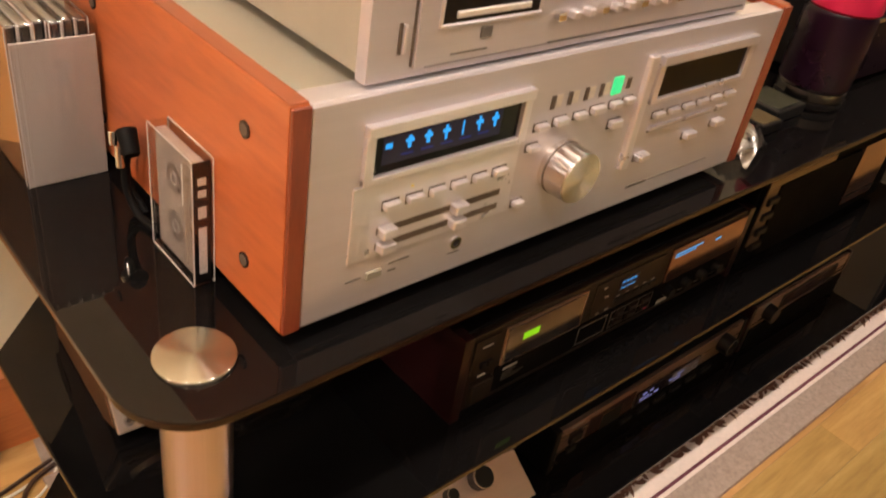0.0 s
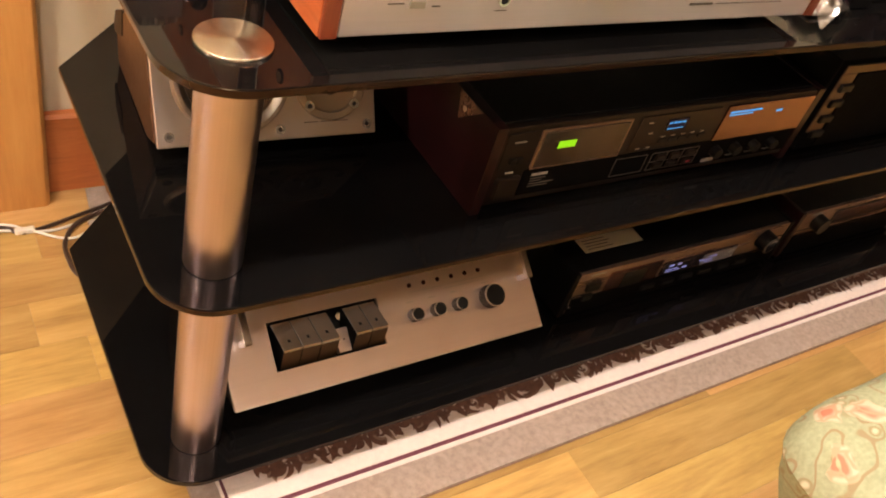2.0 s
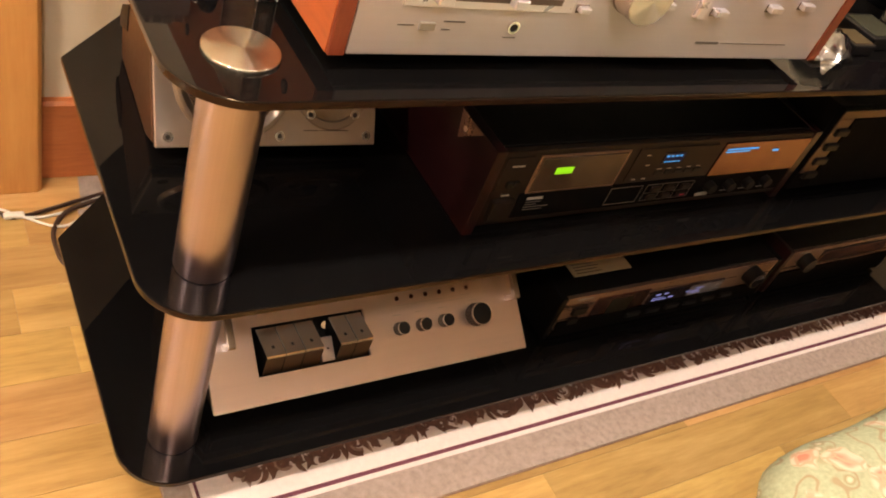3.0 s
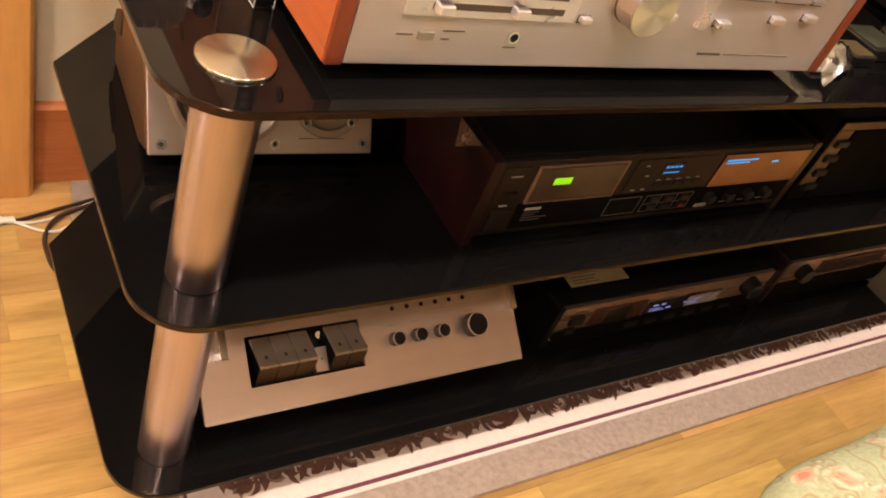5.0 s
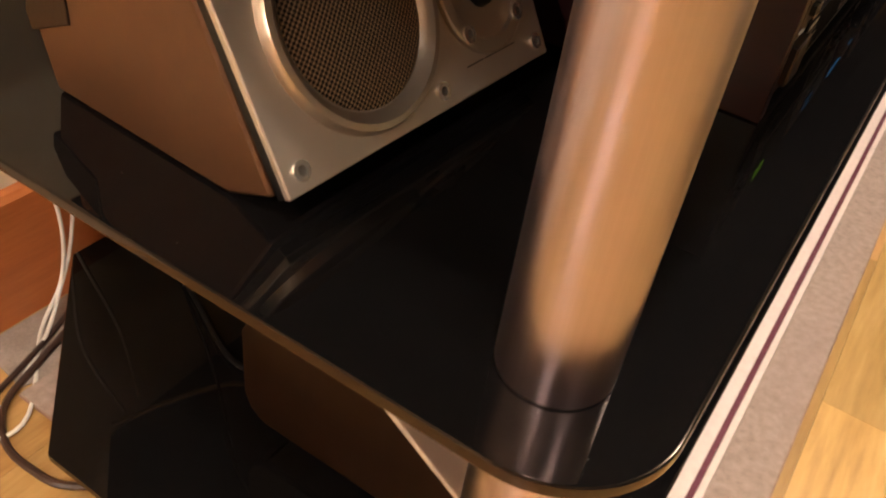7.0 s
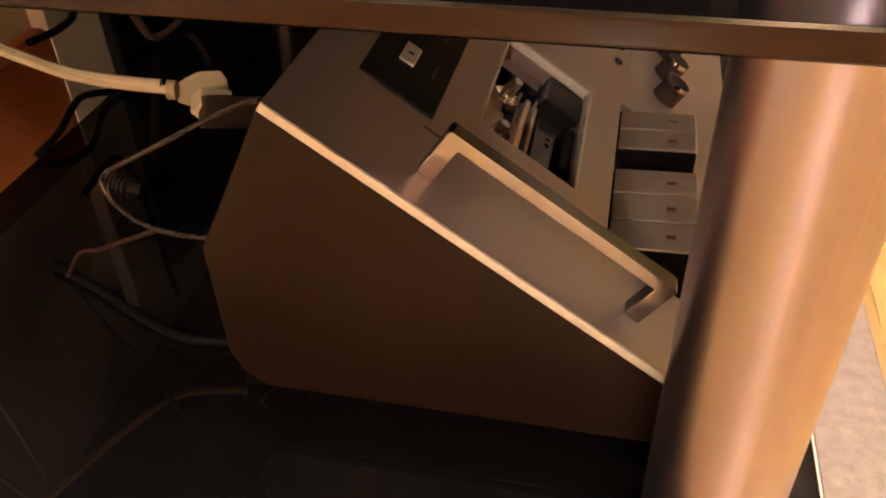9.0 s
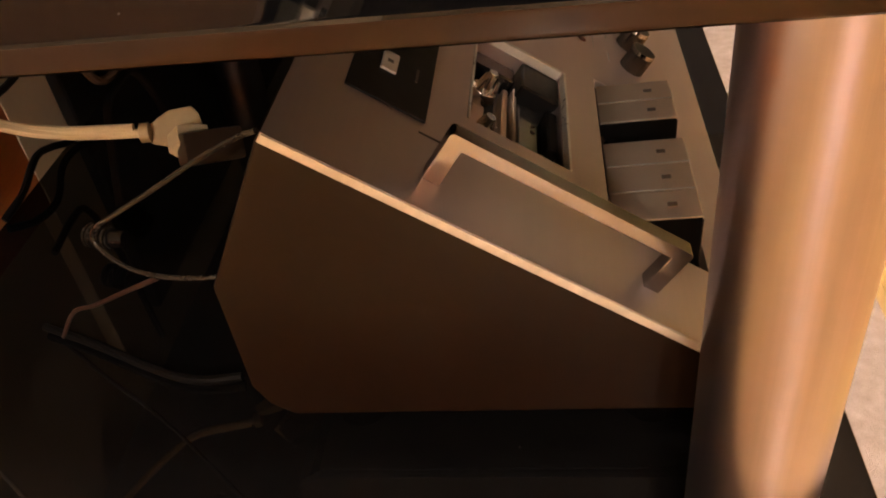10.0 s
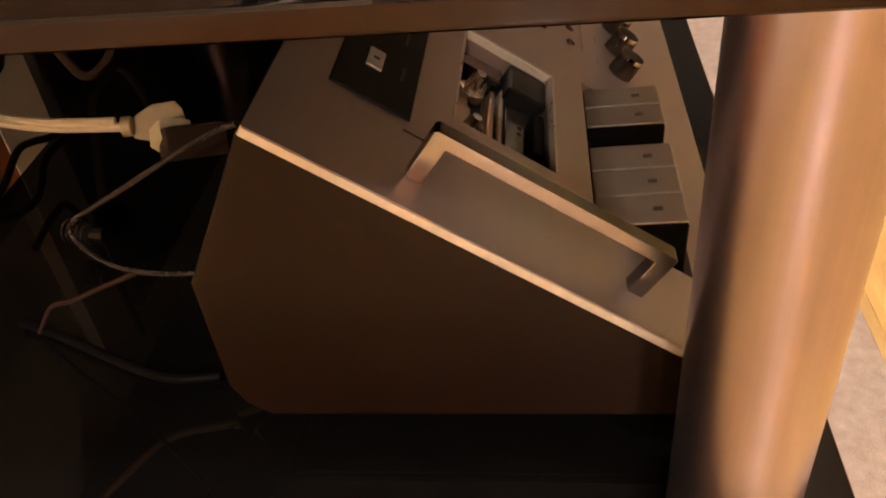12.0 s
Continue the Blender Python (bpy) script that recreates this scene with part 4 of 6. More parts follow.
def plug_lead():
    t = thing("audio_lead", (0.037, 0.165, Z_TOP), "black audio lead with a chrome plug beside the receiver", "cable")
    part("lead", cord([(0.042, 0.150, Z_TOP + 0.0042), (0.038, 0.172, Z_TOP + 0.006), (0.035, 0.186, Z_TOP + 0.024), (0.036, 0.188, Z_TOP + 0.046), (0.038, 0.184, Z_TOP + 0.062)], 0.0036, 10), BLACK_CORD, t)
    part("second_lead", cord([(0.045, 0.176, Z_TOP + 0.004), (0.043, 0.200, Z_TOP + 0.020), (0.042, 0.202, Z_TOP + 0.050), (0.041, 0.190, Z_TOP + 0.066)], 0.0032, 10), BLACK_CORD, t)
    part("plug_grip", cyl((0.040, 0.192, Z_TOP + 0.076), (0.037, 0.176, Z_TOP + 0.060), 0.0085, 0.0068, 20, 0.002), BLACK_CORD, t, "black moulded grip")
    part("plug", cyl((0.0325, 0.190, Z_TOP + 0.064), (0.031, 0.186, Z_TOP + 0.046), 0.0036, seg=20, bevel=0.0008), CHROME, t, "chrome plug")
    part("plug_tip", cyl((0.031, 0.196, Z_TOP + 0.074), (0.029, 0.192, Z_TOP + 0.064), 0.0042, 0.0030, 16, 0.0006), CHROME, t, "chrome plug tip")


plug_lead()


# ---------------------------------------------------------------- oddments right of the receiver
def plastic_bag():
    b = bmesh.new()
    rng = random.Random(3)
    bmesh.ops.create_grid(b, x_segments=14, y_segments=12, size=0.5)
    for v in b.verts:
        u, w = v.co.x, v.co.y
        r = 1 - min(1.0, (abs(u) * 2) ** 2.2 * 0.5 + (abs(w) * 2) ** 2.2 * 0.5)
        z = 0.030 * r + 0.007 * noise.noise(Vector((u * 7, w * 7, 1.3))) + 0.006 * abs(noise.noise(Vector((u * 15, w * 15, 4))))
        v.co = Vector((0.692 + u * 0.078 + w * 0.012, 0.004 + w * 0.062 + u * 0.02, Z_TOP + 0.0015 + max(0.0, z)))
    bmesh.ops.solidify(b, geom=b.faces[:], thickness=0.0003)
    tagged(part("plastic_bag", b, FILM, None, angle=60), "crumpled clear plastic bag lying on black glass", "bag")
    t = thing("foil_sachet", (0.690, 0.006, Z_TOP), "small white sachet inside the clear bag", "sachet")
    part("sachet", box(0.665, 0.712, -0.008, 0.018, Z_TOP + 0.0022, Z_TOP + 0.0062, 0.0016, 2), WHITE_PRINT, t)


plastic_bag()


def small_gadget(x, y, w, d, h, face, label):
    t = thing("gadget", (x, y, Z_TOP), label, "gadget")
    part("case", box(x - w / 2, x + w / 2, y - d / 2, y + d / 2, Z_TOP + 0.0003, Z_TOP + h, 0.003, 3), BLACK_PLASTIC, t)
    part("face", box(x - w * 0.40, x + w * 0.40, y - d * 0.40, y + d * 0.40, Z_TOP + h + 0.0002, Z_TOP + h + 0.0012, 0.0004), face, t)
    return t


small_gadget(0.774, 0.026, 0.046, 0.040, 0.014, BRASS_DIM, "small black gadget with a brass-coloured face")
small_gadget(0.842, 0.050, 0.070, 0.062, 0.016, OLIVE_FACE, "flat black gadget with an olive-grey face")


def flask(x, y):
    t = thing("flask", (x, y, Z_TOP), "dark purple enamel canister with a bright metal foot ring", "canister")
    part("foot_ring", turned([(0.0445, 0.0122), (0.0465, 0.013), (0.0465, 0.025), (0.045, 0.026)], (x, y, Z_TOP), 48), COLLAR, t, "bright metal foot ring")
    part("foot", turned([(0.043, 0.0003), (0.0455, 0.003), (0.0455, 0.0105), (0.0440, 0.0120)], (x, y, Z_TOP), 48), BLACK_PLASTIC, t, "black rubber foot")
    part("body", turned([(0.0445, 0.0262), (0.0475, 0.030), (0.048, 0.08), (0.048, 0.124), (0.045, 0.130)], (x, y, Z_TOP), 48), PURPLE, t, "dark purple enamel")
    part("lid", turned([(0.0445, 0.1302), (0.048, 0.134), (0.046, 0.158), (0.030, 0.168), (0.001, 0.170)], (x, y, Z_TOP), 48), RED_ENAMEL, t, "crimson lid")


flask(0.934, 0.046)


def dark_box():
    t = thing("equipment_box", (1.16, 0.15, Z_TOP), "black equipment case with a glossy dark front", "equipment case")
    part("case", box(1.000, 1.330, 0.050, 0.330, Z_TOP + 0.008, Z_TOP + 0.150, 0.003, 2), BLACK_METAL, t)
    part("front", box(1.000, 1.330, 0.040, 0.0498, Z_TOP + 0.008, Z_TOP + 0.150, 0.0016), PURPLE, t, "dark glossy front")
    part("front_bar", box(1.02, 1.12, 0.032, 0.0398, Z_TOP + 0.100, Z_TOP + 0.108, 0.001), CHROME, t)
    for x in (1.03, 1.30):
        for y in (0.08, 0.30):
            part("foot", cyl((x, y, Z_TOP + 0.0002), (x, y, Z_TOP + 0.0085), 0.012, seg=20), BLACK_PLASTIC, t)


dark_box()


M0, L0 = 0.358, 0.101  # shelf heights in the drawings of the things that follow


# ---------------------------------------------------------------- tilted speaker on the middle shelf
def turn_thing(name, at, degrees):
    """Swings a finished thing a little about an upright axis."""
    m = Matrix.Translation((*at, 0)) @ Matrix.Rotation(radians(degrees), 4, "Z") @ Matrix.Translation((-at[0], -at[1], 0))
    ob = bpy.data.objects[name]
    ob.matrix_basis = m @ ob.matrix_basis


SCREW_STEEL = simple("satin_screw_steel", (0.74, 0.70, 0.62), 0.24, 0.9, vary=0.05, scale=90, rough_vary=0.01)
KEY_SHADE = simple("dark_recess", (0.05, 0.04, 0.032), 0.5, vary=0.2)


def speaker():
    x0, x1 = -0.004, 0.228
    a, f = Vector((0, 0.147, 0.375)), Vector((0, 0.214, 0.487))
    up = (f - a).normalized()
    out = Vector((0, -up.z, up.y))
    t = thing("speaker", (0.11, 0.24, M0), "small tilted loudspeaker with silver front and taupe sides", "loudspeaker")
    side = [(0.1560, 0.3715), (0.2190, 0.4840), (0.329, 0.418), (0.336, 0.402), (0.324, 0.3585), (0.187, 0.3585)]
    part("cabinet", prism(side, "x", x0, x1, 0.004, 3), SPEAKER_SIDE, t, "taupe cabinet leaning back")
    m = Matrix(((1, 0, 0, x0), (0, up.y, out.y, a.y), (0, up.z, out.z, a.z), (0, 0, 0, 1)))
    w, h = x1 - x0, (f - a).length

    def plate(bm):
        return moved(bm, m)

    b = bmesh.new()
    # black sheet put in for the shade between cabinet and front
    part("gasket", plate(box(0.0005, w - 0.0005, 0.0005, h - 0.0005, -0.0060, -0.0006, 0.0004)), BLACK_PLASTIC, t, "black sheet in place of the gap's shade")
    front = part("front_panel", plate(box(0.0, w, 0.0, h, -0.0005, 0.0040, 0.0018, 3)), SPEAKER_FRONT, t, "satin silver front panel")
    cx, cy = 0.0770, 0.0665
    part("woofer_ring", plate(turned([(0.0600, 0.0038), (0.0595, 0.0080), (0.0580, 0.0100), (0.0545, 0.0104), (0.0505, 0.0078), (0.0480, 0.0044)], (cx, cy, 0), 72, hollow=True)), SPEAKER_RING, front, "raised bronze-silver ring")
    # grille: punched dome with raised bars
    g = turned([(0.0474, 0.0046), (0.046, 0.0054), (0.036, 0.0070), (0.020, 0.0080), (0.0005, 0.0084)], (cx, cy, 0), 48)
    grille = part("grille", plate(g), GRILLE, front, "punched metal grille")
    tx, ty = 0.181, 0.0560
    part("tweeter_ring", plate(turned([(0.0400, 0.0041), (0.0396, 0.0066), (0.0384, 0.0074), (0.0318, 0.0074), (0.0300, 0.0060), (0.0300, 0.0041)], (tx, ty, 0), 64, hollow=True)), SPEAKER_RING, front, "raised bronze-silver ring")
    part("tweeter_dish", plate(turned([(0.0299, 0.0060), (0.0200, 0.0044), (0.0131, 0.0042), (0.0131, 0.0041), (0.0299, 0.0041)], (tx, ty, 0), 64, hollow=True)), SPEAKER_RING, front, "bronze dished surround")
    part("tweeter_dome", plate(turned([(0.0130, 0.0044), (0.0118, 0.0080), (0.008, 0.0108), (0.0005, 0.0122)], (tx, ty, 0), 32)), BLACK_PLASTIC, front, "dark dome")
    for sx, sy, hh in ((0.0120, 0.0105, 0.004), (0.1240, 0.0105, 0.004), (w - 0.0105, 0.0105, 0.004), (0.0120, h - 0.0125, 0.004), (0.1240, h - 0.0125, 0.004), (w - 0.0105, h - 0.0125, 0.004), (0.1560, 0.0330, 0.0072), (0.2060, 0.0330, 0.0072)):
        s = part("screw", plate(ring((sx, sy, hh - 0.0004), (sx, sy, hh + 0.0014), 0.0052, 0.0026, 24)), SCREW_STEEL, front, "satin steel socket screw")
        part("screw_core", plate(cyl((sx, sy, hh - 0.0002), (sx, sy, hh + 0.0005), 0.0027, seg=6)), KEY_SHADE, s, "dark hexagon socket")
    part("maker_mark", plate(box(0.150, 0.166, 0.0155, 0.0165, 0.0040, 0.0043, 0)), DARK_PRINT, front)
    part("lettering", plate(box(0.168, 0.200, 0.0155, 0.0163, 0.0040, 0.0043, 0)), DARK_PRINT, front)
    part("corner_block", prism([(0.300, 0.4375), (0.3315, 0.4195), (0.3390, 0.4020), (0.3360, 0.3905), (0.3000, 0.4060)], "x", x0 - 0.0014, x0 + 0.024, 0.0012), PANEL_DARK, t, "dark corner block")
    part("rear_edge", prism([(0.300, 0.4375), (0.3315, 0.4195), (0.3345, 0.4120), (0.3000, 0.4300)], "x", x0 + 0.0242, x1, 0.0008), BLACK_PLASTIC, t, "black rear edge of the cabinet")
    part("front_rim", prism([(0.2130, 0.4880), (0.2250, 0.4815), (0.2236, 0.4790), (0.2116, 0.4855)], "x", x0 + 0.001, x1 - 0.001, 0), BLACK_PLASTIC, t, "black strip behind the front panel")


PLACE[0] = Vector((-0.005, -0.005, Z_MID - M0))
speaker()
turn_thing("speaker", (-0.009, 0.142), -3.0)
PLACE[0] = Vector((0, 0, 0))


def speaker_wire():
    t = thing("speaker_wire", (0.05, 0.33, 0.47), "coil of clear copper speaker wire behind the loudspeaker", "wire")
    rng = random.Random(8)
    for k in range(26):
        o, q = rng.uniform(-0.5, 0.5), rng.uniform(-0.5, 0.5)
        pts = [(0.060 + 0.034 * o, 0.334, 0.396), (0.050 + 0.032 * o, 0.334 + 0.004 * q, 0.424), (0.038 + 0.018 * o, 0.335 + 0.006 * q, 0.441 + 0.006 * q),
               (0.052 + 0.022 * o, 0.338 + 0.006 * q, 0.458 + 0.010 * q), (0.090 + 0.02 * o, 0.346, 0.466 + 0.014 * q), (0.130, 0.356 + 0.01 * o, 0.440 + 0.01 * q), (0.150, 0.366 + 0.01 * o, 0.372)]
        part("strand", cord(pts, 0.0019, 6, 6), COPPER_WIRE, t, "bright copper strand")
    part("loop", cord([(0.026, 0.334, 0.398), (0.020, 0.333, 0.420), (0.015, 0.333, 0.445), (0.020, 0.338, 0.472), (0.050, 0.370, 0.498), (0.085, 0.404, 0.460), (0.096, 0.420, 0.3685)], 0.0036, 8, 8), COPPER_WIRE, t, "single loop of wire")


speaker_wire()


# ---------------------------------------------------------------- black deck with mahogany cheeks on the middle shelf
def black_deck():
    x0, x1, yf, y1, z0, z1 = 0.278, 0.800, 0.006, 0.285, M0 + 0.004, 0.464
    t = thing("cassette_deck", ((x0 + x1) / 2, 0.14, M0), "black cassette deck with mahogany side panels and lit counters", "cassette deck")
    part("cover", box(x0 + 0.0135, x1 - 0.0135, yf + 0.008, y1, z0, z1, 0.001), BLACK_METAL, t, "black metal cover")
    for a, b in ((x0, x0 + 0.013), (x1 - 0.013, x1)):
        part("side_panel", box(a, b, yf - 0.002, y1 + 0.004, M0 - 0.0054, z1 + 0.001, 0.0018, 2), MAHOGANY, t, "dark mahogany side panel")
    part("front_panel", box(x0 + 0.0135, x1 - 0.0135, yf, yf + 0.0078, z0, z1 - 0.001, 0.0010), PANEL_DARK, t, "dark bronze front panel")

    def f(a, b, c, d, out, bm=None, bevel=0.0004):
        return on_front(a, b, c, d, out, yf, bevel, bm)

    # bronze-coloured triangle at the side panel's top edge, round the screw
    part("corner_plate", prism([(0.076, z1 + 0.0002), (0.032, z1 + 0.0002), (0.068, z1 - 0.030)], "x", x0 - 0.0012, x0 - 0.0002, 0.0003), COPPER_FACE, t, "thin bronze-coloured triangle on the side panel")
    part("screw", cyl((x0 - 0.0012, 0.059, z1 - 0.013), (x0 - 0.0030, 0.059, z1 - 0.013), 0.0040, seg=20, bevel=0.0008), CHROME, t, "round-headed steel screw")
    part("lower_panel", f(0.3330, 0.786, 0.3700, 0.4050, 0.0012), MATT_BLACK, t, "black lower panel")
    part("power_panel", f(0.2950, 0.3300, 0.4120, 0.4560, 0.0016), PANEL_DARK, t)
    part("power_mark", f(0.3050, 0.3200, 0.4440, 0.4458, 0.0020, bevel=0), GREY_PRINT, t)
    part("switch_pair", f(0.3060, 0.3130, 0.4180, 0.4250, 0.0050), BLACK_PLASTIC, t)
    part("switch_pair", f(0.3150, 0.3220, 0.4180, 0.4250, 0.0050), BLACK_PLASTIC, t)
    part("eject_key", f(0.2980, 0.3280, 0.3720, 0.4000, 0.0060, bevel=0.0012), PANEL_DARK, t, "bronze eject key")
    part("eject_mark", f(0.3080, 0.3180, 0.4040, 0.4052, 0.0012, bevel=0), GREY_PRINT, t)
    w = part("cassette_window", f(0.3410, 0.4600, 0.4080, 0.4535, 0.0030), GREY_WINDOW, t, "reflecting cassette window")
    part("window_frame", f(0.3380, 0.4640, 0.4050, 0.4560, 0.0018), COPPER_FACE, w, "bronze window frame")
    part("lit_counter", f(0.3640, 0.3880, 0.4310, 0.4400, 0.0034, bevel=0), LIME_GLOW, w, "glowing lime counter")
    part("maker_mark", f(0.3450, 0.3665, 0.3955, 0.3988, 0.0016, bevel=0), GREY_PRINT, t)
    for i, (a, b) in enumerate(((0.3450, 0.366), (0.3450, 0.361), (0.3450, 0.379), (0.3450, 0.372))):
        part("lettering", f(a, b, 0.3915 - 0.0036 * i, 0.3924 - 0.0036 * i, 0.0016, bevel=0), DARK_PRINT, t)
    part("counter_panel", f(0.4780, 0.6080, 0.4090, 0.4560, 0.0016), PANEL_DARK, t)
    for x, z in ((0.492, 0.446), (0.499, 0.431), (0.489, 0.4105), (0.505, 0.4105)):
        part("lettering", f(x, x + 0.006, z, z + 0.0016, 0.0020, bevel=0), GREY_PRINT, t)
    c = part("counter_window", f(0.5220, 0.5560, 0.4320, 0.4490, 0.0024), BLACK_GLOSS, t, "black counter window")
    for x in (0.5250, 0.5320, 0.5390, 0.5460):
        part("lit_digit", f(x, x + 0.0048, 0.4425, 0.4450, 0.0028, bevel=0), SKY_GLOW, c, "glowing blue digit")
    part("lit_digit", f(0.5250, 0.5510, 0.4350, 0.4362, 0.0028, bevel=0), SKY_GLOW, c, "glowing blue line")
    part("counter_glow", f(0.5236, 0.5545, 0.4335, 0.4475, 0.0026, bevel=0), BLUE_BLOOM, c, "glowing sheet painting in the digits' blue haze")
    for k in range(5):
        part("key", f(0.520 + 0.0165 * k, 0.5330 + 0.0165 * k, 0.4160, 0.4215, 0.0030), BLACK_PLASTIC, t)
        part("lettering", f(0.522 + 0.0165 * k, 0.529 + 0.0165 * k, 0.4240, 0.4250, 0.0020, bevel=0), GREY_PRINT, t)
    for a, b, z in ((0.4660, 0.516, 0.3990), (0.4660, 0.516, 0.3740), (0.524, 0.604, 0.3990), (0.524, 0.604, 0.3860), (0.524, 0.604, 0.3740)):
        part("outline", f(a, b, z, z + 0.0008, 0.0017, bevel=0), DARK_PRINT, t)
    for x in (0.466, 0.516, 0.524, 0.550, 0.577, 0.604):
        part("outline", f(x, x + 0.0008, 0.374, 0.399, 0.0017, bevel=0), DARK_PRINT, t)
    for x in (0.532, 0.556, 0.583):
        part("key", f(x, x + 0.0150, 0.3885, 0.3965, 0.0045, bevel=0.0008), PANEL_DARK, t)
        part("key", f(x, x + 0.0150, 0.3765, 0.3840, 0.0045, bevel=0.0008), PANEL_DARK, t)
    part("red_lamp", f(0.588, 0.594, 0.3795, 0.3820, 0.0050, bevel=0), RED_ENAMEL, t)
    m = part("meter_window", f(0.6200, 0.7850, 0.4060, 0.4565, 0.0030), COPPER_GLASS, t, "reflecting meter window")
    part("lit_bar", f(0.6260, 0.6840, 0.4462, 0.4485, 0.0034, bevel=0), SKY_GLOW, m, "glowing blue meter bar")
    part("lit_bar", f(0.6260, 0.6700, 0.4425, 0.4442, 0.0034, bevel=0), SKY_GLOW, m, "glowing blue meter bar")
    part("lit_mark", f(0.7150, 0.7270, 0.4400, 0.4430, 0.0034, bevel=0), SKY_GLOW, m, "glowing blue mark")
    for k in range(4):
        x = 0.636 + 0.036 * k
        part("knob", cyl((x, yf - 0.011, 0.389), (x, yf - 0.0008, 0.389), 0.0072, 0.0078, 20, 0.0008), BLACK_PLASTIC, t, "small black knob")
        part("lettering", f(x - 0.006, x + 0.006, 0.3765, 0.3776, 0.0017, bevel=0), GREY_PRINT, t)
    part("badge", f(0.622, 0.644, 0.3720, 0.3770, 0.0018, bevel=0), GREY_PRINT, t)
    for x in (x0 + 0.05, x1 - 0.05):
        for y in (0.05, 0.24):
            part("foot", cyl((x, y, M0 - 0.0057), (x, y, z0 + 0.0004), 0.014, seg=20), BLACK_PLASTIC, t)


PLACE[0] = Vector((-0.006, -0.010, Z_MID - M0 + 0.006))
black_deck()
PLACE[0] = Vector((0, 0, 0))


def black_amplifier():
    """Tall black unit beside the deck."""
    x0, x1, yf, y1, z0, z1 = 0.822, 1.262, 0.006, 0.31, M0 + 0.010, 0.505
    t = thing("amplifier", ((x0 + x1) / 2, 0.15, M0), "tall black stereo unit with a dark front panel", "amplifier")
    part("cover", box(x0, x1, yf + 0.008, y1, z0, z1, 0.001), BLACK_METAL, t, "black metal cover")
    part("front_panel", box(x0, x1, yf, yf + 0.0078, z0, z1, 0.001), MATT_BLACK, t, "matt black front panel")

    def f(a, b, c, d, out, bm=None, bevel=0.0004):
        return on_front(a, b, c, d, out, yf, bevel, bm)

    part("door", f(0.858, 1.095, z0 + 0.004, 0.4890, 0.0030), MATT_BLACK, t, "matt black middle panel")
    for k in range(4):
        part("key", f(0.8330, 0.8600, 0.4630 - 0.0245 * k, 0.4740 - 0.0245 * k, 0.0060, bevel=0.0015), BLACK_PLASTIC, t, "black key")
    part("key_strip", f(0.8240, 0.8560, z0 + 0.030, 0.4895, 0.0014), BRONZE_DIM, t, "bronze strip behind the keys")
    part("top_strip", f(0.824, 1.010, 0.4905, 0.5025, 0.0016), BRONZE_DIM, t, "bronze top strip")
    part("side_window", f(1.108, 1.215, 0.385, 0.492, 0.0030), COPPER_GLASS, t, "reflecting window")
    part("rail", f(1.108, 1.215, 0.3985, 0.4010, 0.0040), BLACK_PLASTIC, t)
    for x in (x0 + 0.05, x1 - 0.05):
        for y in (0.05, 0.26):
            part("foot", cyl((x, y, M0 + 0.0003), (x, y, z0 + 0.0004), 0.015, seg=20), BLACK_PLASTIC, t)


PLACE[0] = Vector((-0.011, -0.010, Z_MID - M0))
black_amplifier()
PLACE[0] = Vector((0, 0, 0))


# ---------------------------------------------------------------- sloping deck with rack handles on the bottom shelf
SL0 = Vector((0.035, -0.018, 0.144))
S_UP = Vector((0, 0.2, 0.140)).normalized()
S_OUT = Vector((0, -S_UP.z, S_UP.y))
SLOPE = Matrix(((0.988, 0, 0, -0.0085), (0, S_UP.y * 0.985, S_OUT.y, SL0.y), (0, S_UP.z * 0.985, S_OUT.z, SL0.z), (0, 0, 0, 1)))


def sloped(bm):
    """From plate coordinates (x, up the slope, out of it) into the room."""
    return moved(bm, SLOPE)


def pierced_plate(x0, x1, u0, u1, holes, h0, h1):
    """A plate with square openings, cut along a grid of lines."""
    xs = sorted({x0, x1, *(v for h in holes for v in h[:2])})
    us = sorted({u0, u1, *(v for h in holes for v in h[2:])})

    def solid(i, j):
        if not (0 <= i < len(xs) - 1 and 0 <= j < len(us) - 1):
            return False
        cx, cu = (xs[i] + xs[i + 1]) / 2, (us[j] + us[j + 1]) / 2
        return not any(a < cx < b and c < cu < d for a, b, c, d in holes)

    b = bmesh.new()
    vs = {}

    def v(i, j, h):
        if (i, j, h) not in vs:
            vs[i, j, h] = b.verts.new((xs[i], us[j], h))
        return vs[i, j, h]

    for i in range(len(xs) - 1):
        for j in range(len(us) - 1):
            if not solid(i, j):
                continue
            for h in (h0, h1):
                b.faces.new((v(i, j, h), v(i + 1, j, h), v(i + 1, j + 1, h), v(i, j + 1, h)))
            for di, dj, p, q in ((-1, 0, (i, j), (i, j + 1)), (1, 0, (i + 1, j), (i + 1, j + 1)), (0, -1, (i, j), (i + 1, j)), (0, 1, (i, j + 1), (i + 1, j + 1))):
                if not solid(i + di, j + dj):
                    b.faces.new((v(*p, h0), v(*q, h0), v(*q, h1), v(*p, h1)))
    return b


